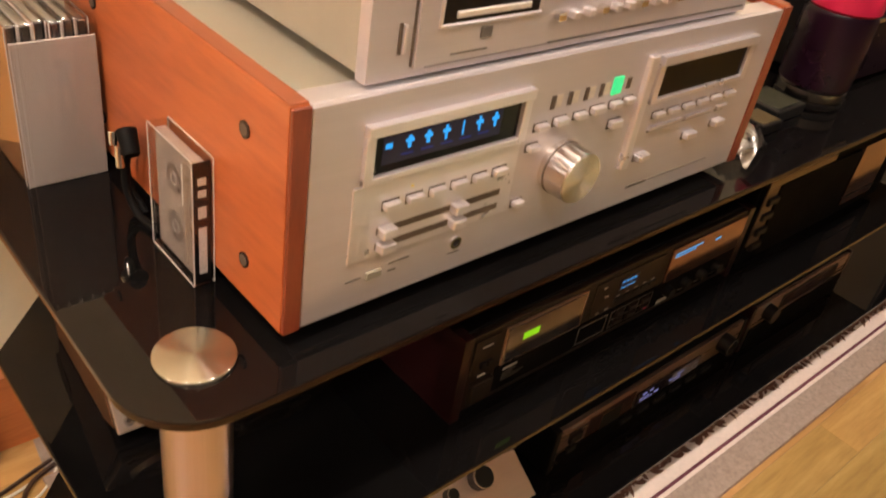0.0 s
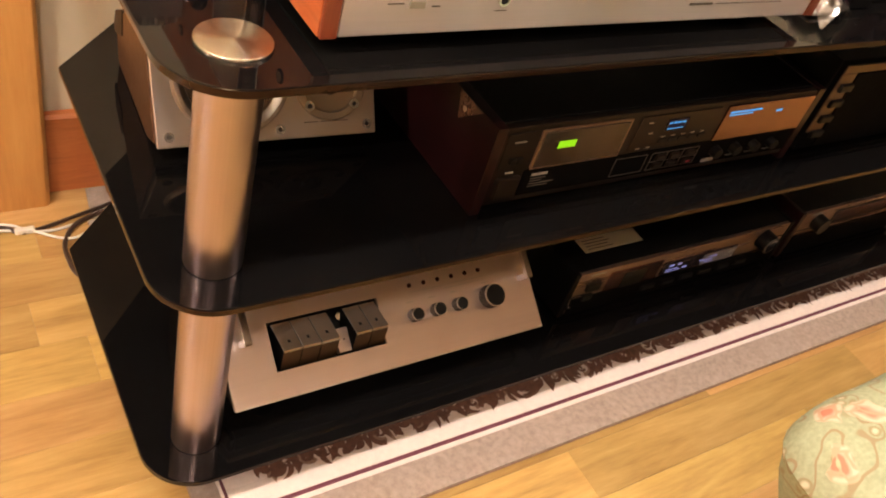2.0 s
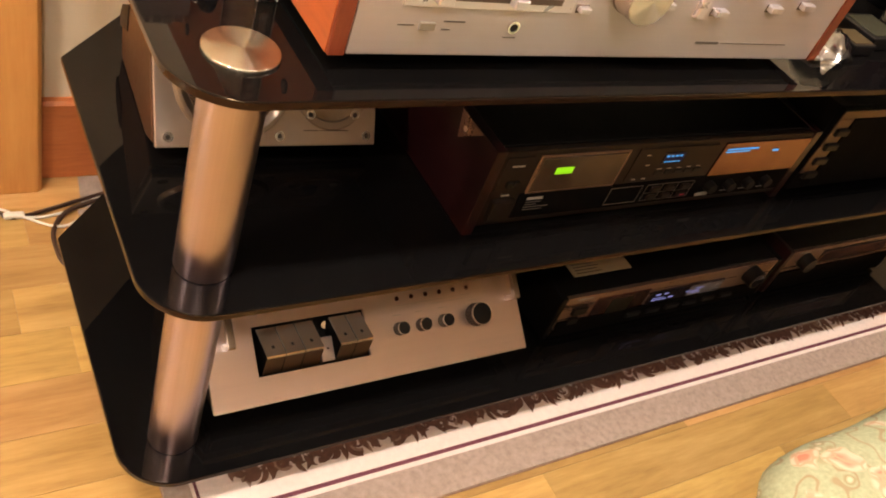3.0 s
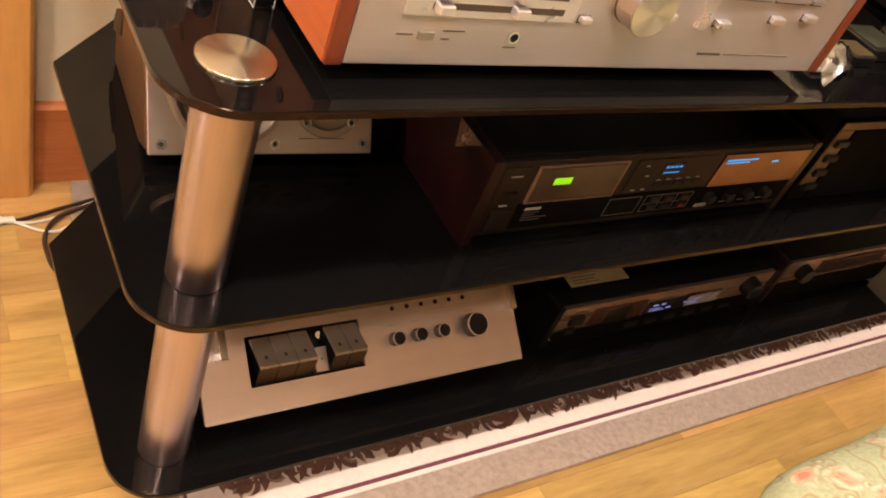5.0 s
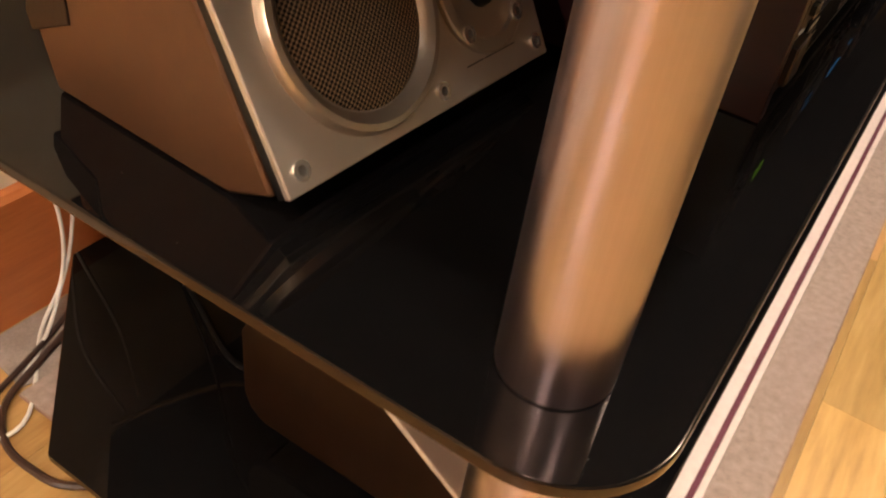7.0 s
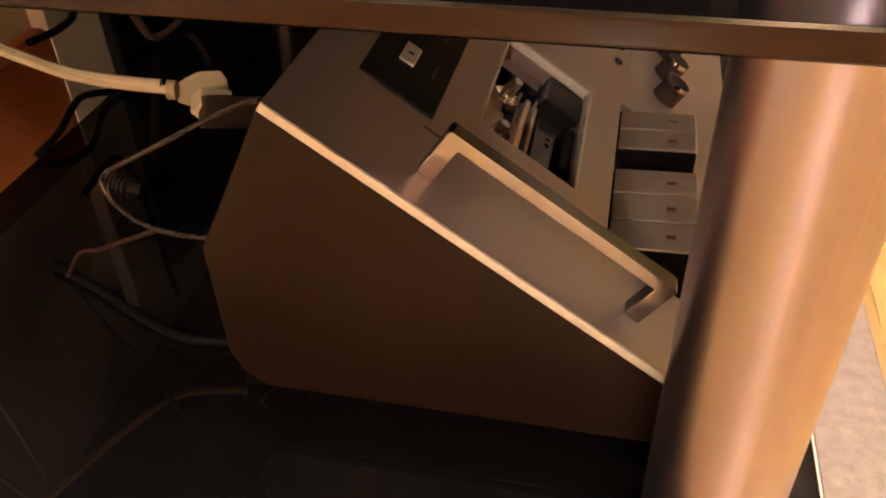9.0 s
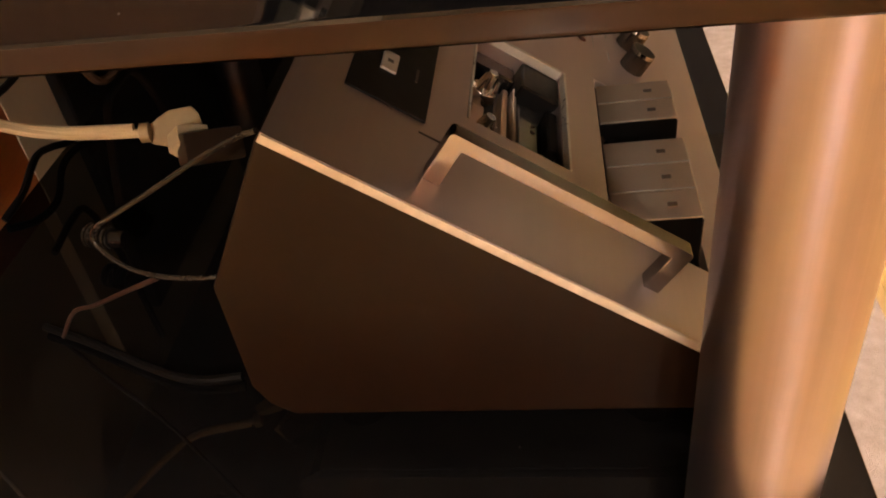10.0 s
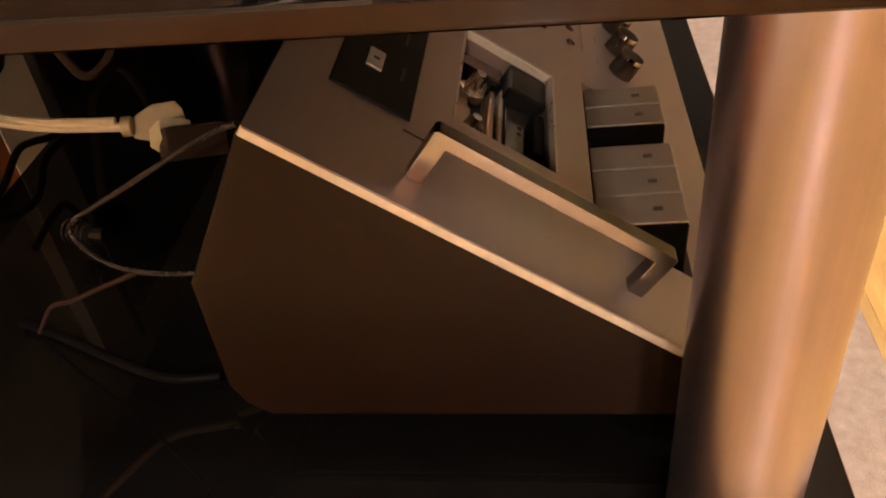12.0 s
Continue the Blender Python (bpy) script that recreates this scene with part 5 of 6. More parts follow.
def sloping_deck():
    x0, x1, ln = 0.044, 0.469, 0.248
    t = thing("cassette_deck", (0.245, 0.11, Z_LOW), "sloping silver cassette deck with rack handles and piano keys", "cassette deck")
    body = [(-0.005, 0.1210), (0.208, 0.1210), (0.219, 0.129), (0.2250, 0.142), (0.2255, 0.205), (0.187, 0.2790), (-0.0035, 0.1465)]
    for a, b in ((0.0400, 0.0460), (0.4440, 0.4500)):
        part("cheek", prism(body, "x", a, b, 0.0022, 2), BROWN_CASE, t, "dark brown vinyl-covered cheek")
    part("back", prism([(0.2255, 0.142), (0.2255, 0.204), (0.187, 0.2785), (0.181, 0.2745), (0.2205, 0.202), (0.2205, 0.142)], "x", 0.0462, 0.4438, 0), BROWN_CASE, t, "brown back")
    part("bottom", box(0.0462, 0.4438, -0.0035, 0.2080, 0.1214, 0.1235, 0), BROWN_CASE, t)
    part("front_rail", box(0.0462, 0.4438, -0.0048, -0.0036, 0.1214, 0.1440, 0), BROWN_CASE, t)
    key_hole = (0.099, 0.240, 0.030, 0.087)
    well = (0.126, 0.226, 0.107, 0.166)
    plate = part("top_plate", sloped(pierced_plate(x0, x1, 0.0, ln, [key_hole, well], -0.0045, 0.0)), PLATE, t, "satin silver sloping plate")
    part("plate_edge", sloped(box(x0 - 0.0009, x0 - 0.0001, 0.0004, ln - 0.0004, -0.0043, -0.0002, 0.0002)), PLATE_EDGE, plate, "bare metal edge")
    part("plate_edge", sloped(box(x0, x1, -0.0009, -0.0001, -0.0043, -0.0002, 0.0002)), PLATE_EDGE, plate, "bare metal edge")
    # piano keys
    part("key_well", sloped(box(0.0975, 0.2415, 0.029, 0.089, -0.0280, -0.0262, 0)), BLACK_PLASTIC, t, "black key well")
    part("well_wall", sloped(box(0.0972, 0.0988, 0.030, 0.088, -0.026, -0.0048, 0)), BLACK_PLASTIC, t)
    part("well_wall", sloped(box(0.2402, 0.2418, 0.030, 0.088, -0.026, -0.0048, 0)), BLACK_PLASTIC, t)
    kd = [(0.0312, -0.0060), (0.0496, 0.0206), (0.0506, 0.0212), (0.0835, -0.0032), (0.0835, -0.0180), (0.0330, -0.0180)]
    kt = [(0.0500, 0.0211), (0.0506, 0.0213), (0.0835, -0.0030), (0.0835, -0.0022), (0.0506, 0.0221), (0.0494, 0.0214)]
    kf = [(0.0318, -0.0058), (0.0493, 0.0202), (0.0488, 0.0206), (0.0312, -0.0054)]
    for a, b_ in ((0.1045, 0.1270), (0.1276, 0.1502), (0.1508, 0.1735), (0.1945, 0.2155), (0.2161, 0.2370)):
        k = part("piano_key", sloped(prism(kd, "x", a, b_, 0.0003)), MATT_BLACK, t, "black piano key with a metal top")
        part("key_front", sloped(prism(kf, "x", a + 0.0003, b_ - 0.0003, 0)), KEY_BODY, k, "dark metal key front")
        part("key_top", sloped(prism(kt, "x", a + 0.0002, b_ - 0.0002, 0)), KEY, k, "brushed metal key top")
        part("key_lip", sloped(box(a + 0.0004, b_ - 0.0004, 0.0484, 0.0490, 0.0196, 0.0214, 0.0002)), PLATE_EDGE, k, "bright front lip")
        # pale strip paints the light that each key's near edge catches
        part("key_edge", sloped(prism([(0.0506, 0.0221), (0.0835, -0.0022), (0.0835, -0.0018), (0.0506, 0.0225)], "x", a + 0.0002, a + 0.0008, 0)), PLATE_EDGE, k, "bright strip painting in the edge's glint")
        xm = (a + b_) / 2
        part("key_mark", sloped(prism([(0.0590, 0.0152), (0.0625, 0.0126), (0.0625, 0.0136), (0.0590, 0.0162)], "x", xm - 0.0016, xm + 0.0016, 0)), SLOT, k)
    part("key_gap", sloped(box(0.1785, 0.1970, 0.0330, 0.0620, -0.012, -0.0025, 0.0006)), PLATE, t, "silver tab between the keys")
    part("key_gap_mark", sloped(box(0.1865, 0.1890, 0.0470, 0.0490, -0.0026, -0.0021, 0)), SLOT, t)
    part("key_stud", sloped(cyl((0.190, 0.076, -0.026), (0.190, 0.076, -0.006), 0.0045, seg=16)), CHROME, t)
    # cassette well
    part("well_floor", sloped(box(0.1245, 0.2275, 0.105, 0.168, -0.0250, -0.0235, 0)), PLATE, t, "silver floor of the cassette well")
    part("floor_slot", sloped(box(0.128, 0.220, 0.1405, 0.1460, -0.0234, -0.0228, 0)), BLACK_PLASTIC, t, "black slot")
    part("corner_block", sloped(box(0.196, 0.2240, 0.1090, 0.1330, -0.0233, -0.0050, 0.0012)), BLACK_PLASTIC, t, "black corner block")
    # black block darkens the well's far end in place of shade
    part("far_shade", sloped(box(0.2100, 0.2240, 0.1335, 0.1640, -0.0233, -0.0120, 0.0010)), BLACK_GLOSS, t, "dark block put in for shade at the well's far end")
    b = sloped(ring_frame(0.126, 0.226, 0.107, 0.166, 0.0016, -0.0235, -0.0046))
    part("well_lining", b, PLATE, t, "bare silver well lining")
    part("well_edge", sloped(box(0.2225, 0.2258, 0.1105, 0.1658, -0.0045, 0.0006, 0.0003)), CHIPPED, t, "bright chipped far edge")
    part("well_edge", sloped(box(0.1262, 0.2258, 0.1072, 0.1088, -0.0045, 0.0005, 0.0003)), CHIPPED, t, "bright chipped front edge")
    part("well_edge", sloped(box(0.1262, 0.2222, 0.1644, 0.1658, -0.0045, 0.0004, 0.0003)), CHIPPED, t, "bright chipped rear edge")
    part("brass_guide", sloped(box(0.1960, 0.2080, 0.1092, 0.1108, -0.0233, -0.0100, 0.0003)), PLATE_EDGE, t, "small brass-coloured guide")
    part("tape_bridge", sloped(box(0.130, 0.195, 0.1150, 0.1300, -0.0233, -0.0140, 0.001)), GREY_WINDOW, t, "grey metal bridge with two holes")
    part("tape_bridge", sloped(box(0.130, 0.206, 0.1315, 0.1335, -0.0233, -0.0130, 0.0006)), PLATE_EDGE, t, "narrow bright rail")
    part("tape_bridge", sloped(box(0.130, 0.206, 0.1350, 0.1385, -0.0233, -0.0165, 0.0006)), KEY, t, "grey metal rail")
    part("head_cover", sloped(box(0.150, 0.190, 0.1085, 0.1150, -0.0233, -0.0080, 0.0010)), BLACK_PLASTIC, t)
    for x, u in ((0.150, 0.150), (0.196, 0.150)):
        part("spindle", sloped(cyl((x, u, -0.0235), (x, u, -0.0060), 0.0042, 0.0030, 12, 0.0006)), CHROME, t, "chrome drive spindle")
        hub = part("spindle_base", sloped(cyl((x, u, -0.0235), (x, u, -0.0165), 0.0088, 0.0078, 24, 0.0010)), CHROME, t, "chrome hub")
        for j in range(3):
            a = 2.1 * j + 0.4
            part("prong", sloped(cyl((x + 0.0058 * math.cos(a), u + 0.0058 * math.sin(a), -0.0165), (x + 0.0050 * math.cos(a), u + 0.0050 * math.sin(a), -0.0100), 0.0016, 0.0010, 10, 0.0003)), CHROME, hub)
    for x, u in ((0.170, 0.121), (0.176, 0.121)):
        part("hole", sloped(cyl((x, u, -0.0142), (x, u, -0.0137), 0.0015, seg=10)), SLOT, t)
    # dark meter panel
    mp = part("meter_panel", sloped(box(0.102, 0.222, 0.1860, 0.2250, 0.0002, 0.0016, 0.0004)), BLACK_PLASTIC, t, "black panel with a small plaque")
    part("plaque", sloped(box(0.1270, 0.1440, 0.2045, 0.2125, 0.0016, 0.0030, 0.0005)), PLATE_EDGE, mp, "small bright plaque")
    part("plaque_mark", sloped(box(0.1340, 0.1362, 0.2070, 0.2100, 0.0030, 0.0033, 0)), DARK_PRINT, mp)
    for x, u in ((0.130, 0.1935), (0.165, 0.1955)):
        part("lettering", sloped(box(x, x + 0.012, u, u + 0.0012, 0.0016, 0.0019, 0)), DARK_PRINT, mp)
    part("groove", sloped(box(0.0938, 0.0950, 0.1730, 0.1880, 0.0001, 0.0004, 0)), SLOT, t)
    # handles
    for x_a in (0.063, 0.449):
        x_b = x_a + 0.0085
        b = sloped(prism([(0.0655, 0.0), (0.0735, 0.0), (0.0735, 0.0182), (0.0739, 0.0186), (0.1746, 0.0186), (0.1750, 0.0182), (0.1750, 0.0), (0.1830, 0.0), (0.1830, 0.0238), (0.1816, 0.0250), (0.0669, 0.0250), (0.0655, 0.0238)],
                         "x", x_a, x_b, 0.0008))
        part("handle", b, HANDLE, t, "satin metal rack handle")
    # knobs and jacks
    for x, r, hh in ((0.284, 0.0085, 0.014), (0.316, 0.0085, 0.014), (0.349, 0.0085, 0.014), (0.398, 0.0155, 0.017)):
        k = part("knob", sloped(knurled(x, 0.055, r, hh)), KNOB_DARK, t, "dark chromed ribbed knob")
        part("knob_cap", sloped(ring((x, 0.055, hh - 0.002), (x, 0.055, hh + 0.0006), r * 0.96, r * 0.915, 24)), CHROME, k, "chrome rim")
        part("knob_face", sloped(cyl((x, 0.055, hh - 0.001), (x, 0.055, hh + 0.0002), r * 0.915, seg=24)), BLACK_PLASTIC, k)
        part("lettering", sloped(box(x - 0.006, x + 0.005, 0.0690 + r * 0.35, 0.0697 + r * 0.35, 0, 0.0003, 0)), GREY_PRINT, t)
    for k in range(6):
        x = 0.288 + 0.0208 * k
        part("lamp_hole", sloped(cyl((x, 0.0925, -0.0005), (x, 0.0925, 0.0010), 0.0030, seg=16, bevel=0.0004)), simple("dark_red_lens", (0.05, 0.012, 0.008), 0.2), t, "small dark lens")
    for x in (0.288, 0.3090):
        part("lamp_hole", sloped(cyl((x, 0.1140, -0.0005), (x, 0.1140, 0.0010), 0.0030, seg=16, bevel=0.0004)), BLACK_PLASTIC, t)
    for a, b_ in ((0.284, 0.398), (0.335, 0.398)):
        part("lettering", sloped(box(a, b_, 0.0835 if a < 0.3 else 0.0790, 0.0839 if a < 0.3 else 0.0794, 0, 0.0003, 0)), GREY_PRINT, t)
    for x in (0.09, 0.40):
        for y in (0.03, 0.19):
            part("foot", cyl((x, y, Z_LOW + 0.0002), (x, y, 0.1212), 0.015, seg=20), BLACK_PLASTIC, t)


CHIPPED = simple("chipped_bare_metal", (0.82, 0.78, 0.68), 0.32, 0.45, vary=0.14, scale=260, bump=0.25, rough_vary=0.08)
KEY_BODY = simple("key_body", (0.045, 0.027, 0.017), 0.38, 0.5, vary=0.2, scale=60)
KEY = simple("key_metal", (0.86, 0.68, 0.52), 0.30, 0.82, vary=0.04, scale=60, rough_vary=0.02)


def ring_frame(x0, x1, u0, u1, w, h0, h1):
    """A square rim, open in the middle."""
    b = box(x0, x1, u0, u0 + w, h0, h1, 0.0003)
    b = box(x0, x1, u1 - w, u1, h0, h1, 0.0003, bm=b)
    b = box(x0, x0 + w, u0 + w, u1 - w, h0, h1, 0.0003, bm=b)
    return box(x1 - w, x1, u0 + w, u1 - w, h0, h1, 0.0003, bm=b)


def knurled(x, u, r, h):
    """A knob with ribs round its skirt."""
    b = bmesh.new()
    n = 48
    lo, hi = [], []
    for k in range(n):
        a = 2 * math.pi * k / n
        rr = r * (1.0 if k % 2 else 0.94)
        lo.append(b.verts.new((x + rr * math.cos(a), u + rr * math.sin(a), 0.0002)))
        hi.append(b.verts.new((x + rr * 0.97 * math.cos(a), u + rr * 0.97 * math.sin(a), h)))
    for k in range(n):
        b.faces.new((lo[k], lo[(k + 1) % n], hi[(k + 1) % n], hi[k]))
    b.faces.new(lo)
    b.faces.new(hi)
    return b


sloping_deck()


# ---------------------------------------------------------------- low units further along the bottom shelf
def low_deck(x0, x1, label, lit, base):
    yf, y1, z0, z1 = 0.030, 0.31, base + 0.011, 0.184
    t = thing("tape_deck", ((x0 + x1) / 2, 0.15, base), label, "tape deck")
    part("cover", box(x0 + 0.0102, x1 - 0.0102, yf + 0.007, y1, z0, z1, 0.001), BLACK_METAL, t, "black metal cover")
    for a in (x0, x1 - 0.010):
        part("side_panel", box(a, a + 0.010, yf - 0.001, y1, z0 - 0.004, z1 + 0.001, 0.0012), BLACK_METAL if lit else MAHOGANY, t, "black metal side panel" if lit else "dark wooden side panel")
    part("front_panel", box(x0 + 0.0102, x1 - 0.0102, yf, yf + 0.0068, z0, z1 - 0.001, 0.0008), COPPER_FACE, t, "bronze front panel")

    def f(a, b, c, d, out, bm=None, bevel=0.0004):
        return on_front(x0 + a, x0 + b, c, d, out, yf, bevel, bm)

    part("lower_panel", f(0.012, x1 - x0 - 0.012, z0, 0.1350, 0.0030), MATT_BLACK, t, "black lower panel")
    part("maker_mark", f(0.030, 0.058, 0.1765, 0.1788, 0.0004, bevel=0), GREY_PRINT, t)
    if lit:
        part("power_key", f(0.030, 0.055, 0.1480, 0.1620, 0.0050), BLACK_PLASTIC, t)
        part("power_key", f(0.030, 0.048, 0.1290, 0.1400, 0.0050), BLACK_PLASTIC, t)
        part("tape_window", f(0.070, 0.175, 0.1320, 0.1730, 0.0016), COPPER_GLASS, t, "reflecting cassette window")
        part("tape_shell", f(0.100, 0.145, 0.1340, 0.1660, 0.0022), BLACK_PLASTIC, t)
        d = part("display_window", f(0.182, 0.345, 0.1380, 0.1640, 0.0030), VIOLET_GLASS, t, "lit display window")
        part("display_film", f(0.268, 0.343, 0.1395, 0.1625, 0.0032, bevel=0), DISPLAY_FILM, d, "pale grey film of the display")
        for a, b, c, e in ((0.190, 0.222, 0.1440, 0.1452), (0.190, 0.215, 0.1480, 0.1492), (0.194, 0.204, 0.1550, 0.1580), (0.212, 0.220, 0.1550, 0.1580), (0.226, 0.236, 0.1450, 0.1480),
                           (0.262, 0.270, 0.1500, 0.1520), (0.272, 0.292, 0.1480, 0.1500), (0.282, 0.300, 0.1540, 0.1560), (0.275, 0.296, 0.1440, 0.1450)):
            part("lit_figure", f(a, b, c, e, 0.0034, bevel=0), VIOLET_GLOW, d, "pale violet lit figure")
        k = part("level_knob", cyl((x0 + 0.408, yf - 0.020, 0.163), (x0 + 0.408, yf + 0.0005, 0.163), 0.0165, 0.0172, 32, 0.001), BLACK_PLASTIC, t, "black level knob")
        part("knob_face", cyl((x0 + 0.408, yf - 0.0204, 0.163), (x0 + 0.408, yf - 0.0199, 0.163), 0.0130, seg=32), BLACK_GLOSS, k)
        part("jack", cyl((x0 + 0.012, yf - 0.004, 0.1190), (x0 + 0.012, yf + 0.0005, 0.1190), 0.0050, seg=20, bevel=0.0006), CHROME, t, "chrome corner jack")
        for i in range(6):
            part("key", f(0.150 + 0.042 * i, 0.178 + 0.042 * i, 0.1180, 0.1270, 0.0070, bevel=0.001), BLACK_PLASTIC, t, "black key")
    else:
        part("knob", cyl((x0 + 0.055, yf - 0.018, 0.160), (x0 + 0.055, yf + 0.0005, 0.160), 0.0150, 0.0156, 32, 0.001), BLACK_PLASTIC, t, "black knob")
        part("tray_door", f(0.105, 0.300, 0.1480, 0.1720, 0.0020), COPPER_GLASS, t, "reflecting tray door")
        part("tray_frame", ring_front(x0 + 0.102, x0 + 0.303, 0.1455, 0.1745, yf), BLACK_PLASTIC, t)
    for x in (x0 + 0.05, x1 - 0.05):
        for y in (0.07, 0.27):
            part("foot", cyl((x, y, base + 0.0002), (x, y, z0 + 0.0004), 0.013, seg=20), BLACK_PLASTIC, t)


def ring_front(x0, x1, z0, z1, y):
    b = on_front(x0, x1, z0, z0 + 0.0018, 0.0024, y)
    b = on_front(x0, x1, z1 - 0.0018, z1, 0.0024, y, bm=b)
    b = on_front(x0, x0 + 0.0018, z0 + 0.0018, z1 - 0.0018, 0.0024, y, bm=b)
    return on_front(x1 - 0.0018, x1, z0 + 0.0018, z1 - 0.0018, 0.0024, y, bm=b)


PLACE[0] = Vector((-0.014, -0.015, 0.002))
low_deck(0.535, 1.010, "low bronze-faced tape deck with a pale lit display", True, Z_LOW - 0.002)
PLACE[0] = Vector((-0.014, -0.015, 0.014))
low_deck(1.022, 1.380, "low bronze-faced deck with a tray door, on the bottom shelf", False, Z_LOW - 0.014)


def paper_slip():
    t = thing("paper_slip", (0.62, 0.062, 0.184), "printed paper slip lying on the low tape deck", "paper")
    part("sheet", box(0.572, 0.684, 0.046, 0.074, 0.1853, 0.1862, 0.0002), PAPER, t)
    for k in range(4):
        part("lettering", box(0.580, 0.628 - 0.006 * (k % 2), 0.0505 + 0.0055 * k, 0.0520 + 0.0055 * k, 0.1862, 0.1864, 0), DARK_PRINT, t)


PLACE[0] = Vector((-0.009, 0.003, 0.002))
paper_slip()
PLACE[0] = Vector((0, 0, 0))


# ---------------------------------------------------------------- leads at the wall end
def leads():
    t = thing("power_lead", (0.156, 0.290, 0.215), "cream two-core power lead with a moulded plug behind the sloping deck", "power lead")
    a = [(0.100, 0.490, 0.352), (0.105, 0.450, 0.310), (0.125, 0.400, 0.262), (0.143, 0.361, 0.232), (0.1515, 0.340, 0.2215), (0.1550, 0.318, 0.2180), (0.1580, 0.298, 0.2160)]
    b = cord(a, 0.0025, 8)
    b = cord([(x, y + 0.0040, z + 0.0035) for x, y, z in a], 0.0025, 8, bm=b)
    part("flex", b, CREAM_CORD, t, "cream flat twin flex")
    ahead = Vector((0.3755, 0.2130, -0.2120))
    part("strain_relief", moved(turned([(0.0040, -0.0030), (0.0054, -0.0024), (0.0054, 0.0024), (0.0040, 0.0030)], (0, 0, 0), 20), Matrix.Translation((0.1585, 0.2965, 0.2160)) @ Vector((0, 0, 1)).rotation_difference(Vector((0.012, -0.050, -0.004)).normalized()).to_matrix().to_4x4()), PLUG_OLIVE, t, "moulded collar")
    at = Vector((0.1705, 0.2852, 0.2152))
    part("socket", moved(prism([(-0.0145, -0.0085), (-0.0140, 0.0010), (-0.0070, 0.0042), (0.0000, 0.0062), (0.0120, 0.0050), (0.0145, 0.0000), (0.0145, -0.0065), (0.0095, -0.0120), (-0.0060, -0.0130)], "z", -0.0040, 0.0030, 0.0012, 2), look(at, at + ahead)), PLUG_OLIVE, t, "flat moulded socket body")
    at = Vector((0.1500, 0.2712, 0.2140))
    m = look(at, at + ahead) @ pose(0, 0, 0, -24, 26, -14)
    part("plug", moved(prism([(-0.0080, -0.0030), (-0.0010, -0.0085), (0.0105, -0.0055), (0.0120, 0.0060), (0.0050, 0.0075), (-0.0060, 0.0070)], "z", -0.0070, 0.0065, 0.0010, 2), m), CREAM_CORD, t, "cream moulded plug")
    at = Vector((0.1500, 0.2580, 0.2100))
    part("plug_block", moved(box(-0.0165, 0.0165, -0.0085, 0.0090, -0.0080, 0.0060, 0.0020, 2), look(at, at + ahead) @ pose(0, 0, 0, 0, 18, -10)), PLUG_SMOKE, t, "brown plug block beside the cream plug")
    t = thing("signal_lead", (0.16, 0.36, Z_LOW), "grey signal lead looping behind the sloping deck", "cable")
    part("lead", cord([(0.052, 0.218, 0.2030), (0.050, 0.232, 0.2030), (0.060, 0.258, 0.1960), (0.0720, 0.280, 0.1915), (0.0815, 0.296, 0.1935), (0.0855, 0.302, 0.2010), (0.0830, 0.2955, 0.2095), (0.0765, 0.280, 0.2205), (0.070, 0.252, 0.238), (0.065, 0.225, 0.255), (0.052, 0.200, 0.272), (0.046, 0.188, 0.2785)], 0.0012), GREY_CORD, t)
    part("lead_end", cord([(0.062, 0.262, 0.194), (0.090, 0.305, 0.160), (0.106, 0.335, 0.138), (0.116, 0.358, 0.124), (0.122, 0.378, 0.0985)], 0.0013), BROWN_CORD, t)
    t = thing("black_lead", (0.20, 0.42, Z_LOW), "tangle of black leads on the bottom shelf behind the deck", "cable")
    part("lead", cord([(0.372, 0.470, 0.099), (0.352, 0.480, 0.100), (0.336, 0.484, 0.106), (0.305, 0.478, 0.116), (0.268, 0.474, 0.108), (0.246, 0.482, 0.099)], 0.0030), BLACK_CORD, t)
    part("lead", cord([(0.131, 0.394, 0.099), (0.114, 0.353, 0.099), (0.093, 0.308, 0.099), (0.084, 0.280, 0.099), (0.086, 0.254, 0.099)], 0.0027), BLACK_CORD, t)
    part("flat_lead", cord([(0.400, 0.490, 0.190), (0.428, 0.490, 0.138), (0.447, 0.490, 0.1085), (0.474, 0.489, 0.1005), (0.512, 0.490, 0.106), (0.542, 0.492, 0.150), (0.560, 0.494, 0.220)], 0.0042), LEAD_TAN, t, "tan flat lead")
    part("lead", cord([(0.300, 0.500, 0.166), (0.341, 0.500, 0.161), (0.366, 0.500, 0.170), (0.380, 0.498, 0.230), (0.384, 0.496, 0.350)], 0.0032), BLACK_CORD, t)
    sp = part("strain_relief", cord([(0.200, 0.372, 0.113), (0.205, 0.392, 0.113)], 0.0068, 12), BLACK_PLASTIC, t, "ribbed strain relief")
    for k in range(5):
        part("rib", ring((0.2005 + 0.0010 * k, 0.374 + 0.0038 * k, 0.113), (0.2009 + 0.0010 * k, 0.3756 + 0.0038 * k, 0.113), 0.0085, 0.0066, 16), GREY_CORD, sp)
    part("connector", cyl((0.198, 0.362, 0.113), (0.1995, 0.372, 0.113), 0.0060, seg=16, bevel=0.0006), BLACK_GLOSS, t)
    f = FLOOR + 0.0025
    t = thing("twin_wire", (0.09, 0.50, 0.1), "clear twin speaker wire hanging down the wall behind the rack", "wire")
    part("wire", cord([(0.142, 0.500, 0.352), (0.134, 0.500, 0.243), (0.110, 0.500, 0.140), (0.097, 0.500, 0.090), (0.079, 0.498, 0.055), (0.030, 0.472, f), (-0.055, 0.434, f), (-0.145, 0.450, f), (-0.30, 0.44, f)], 0.0020), WHITE_CORD, t)
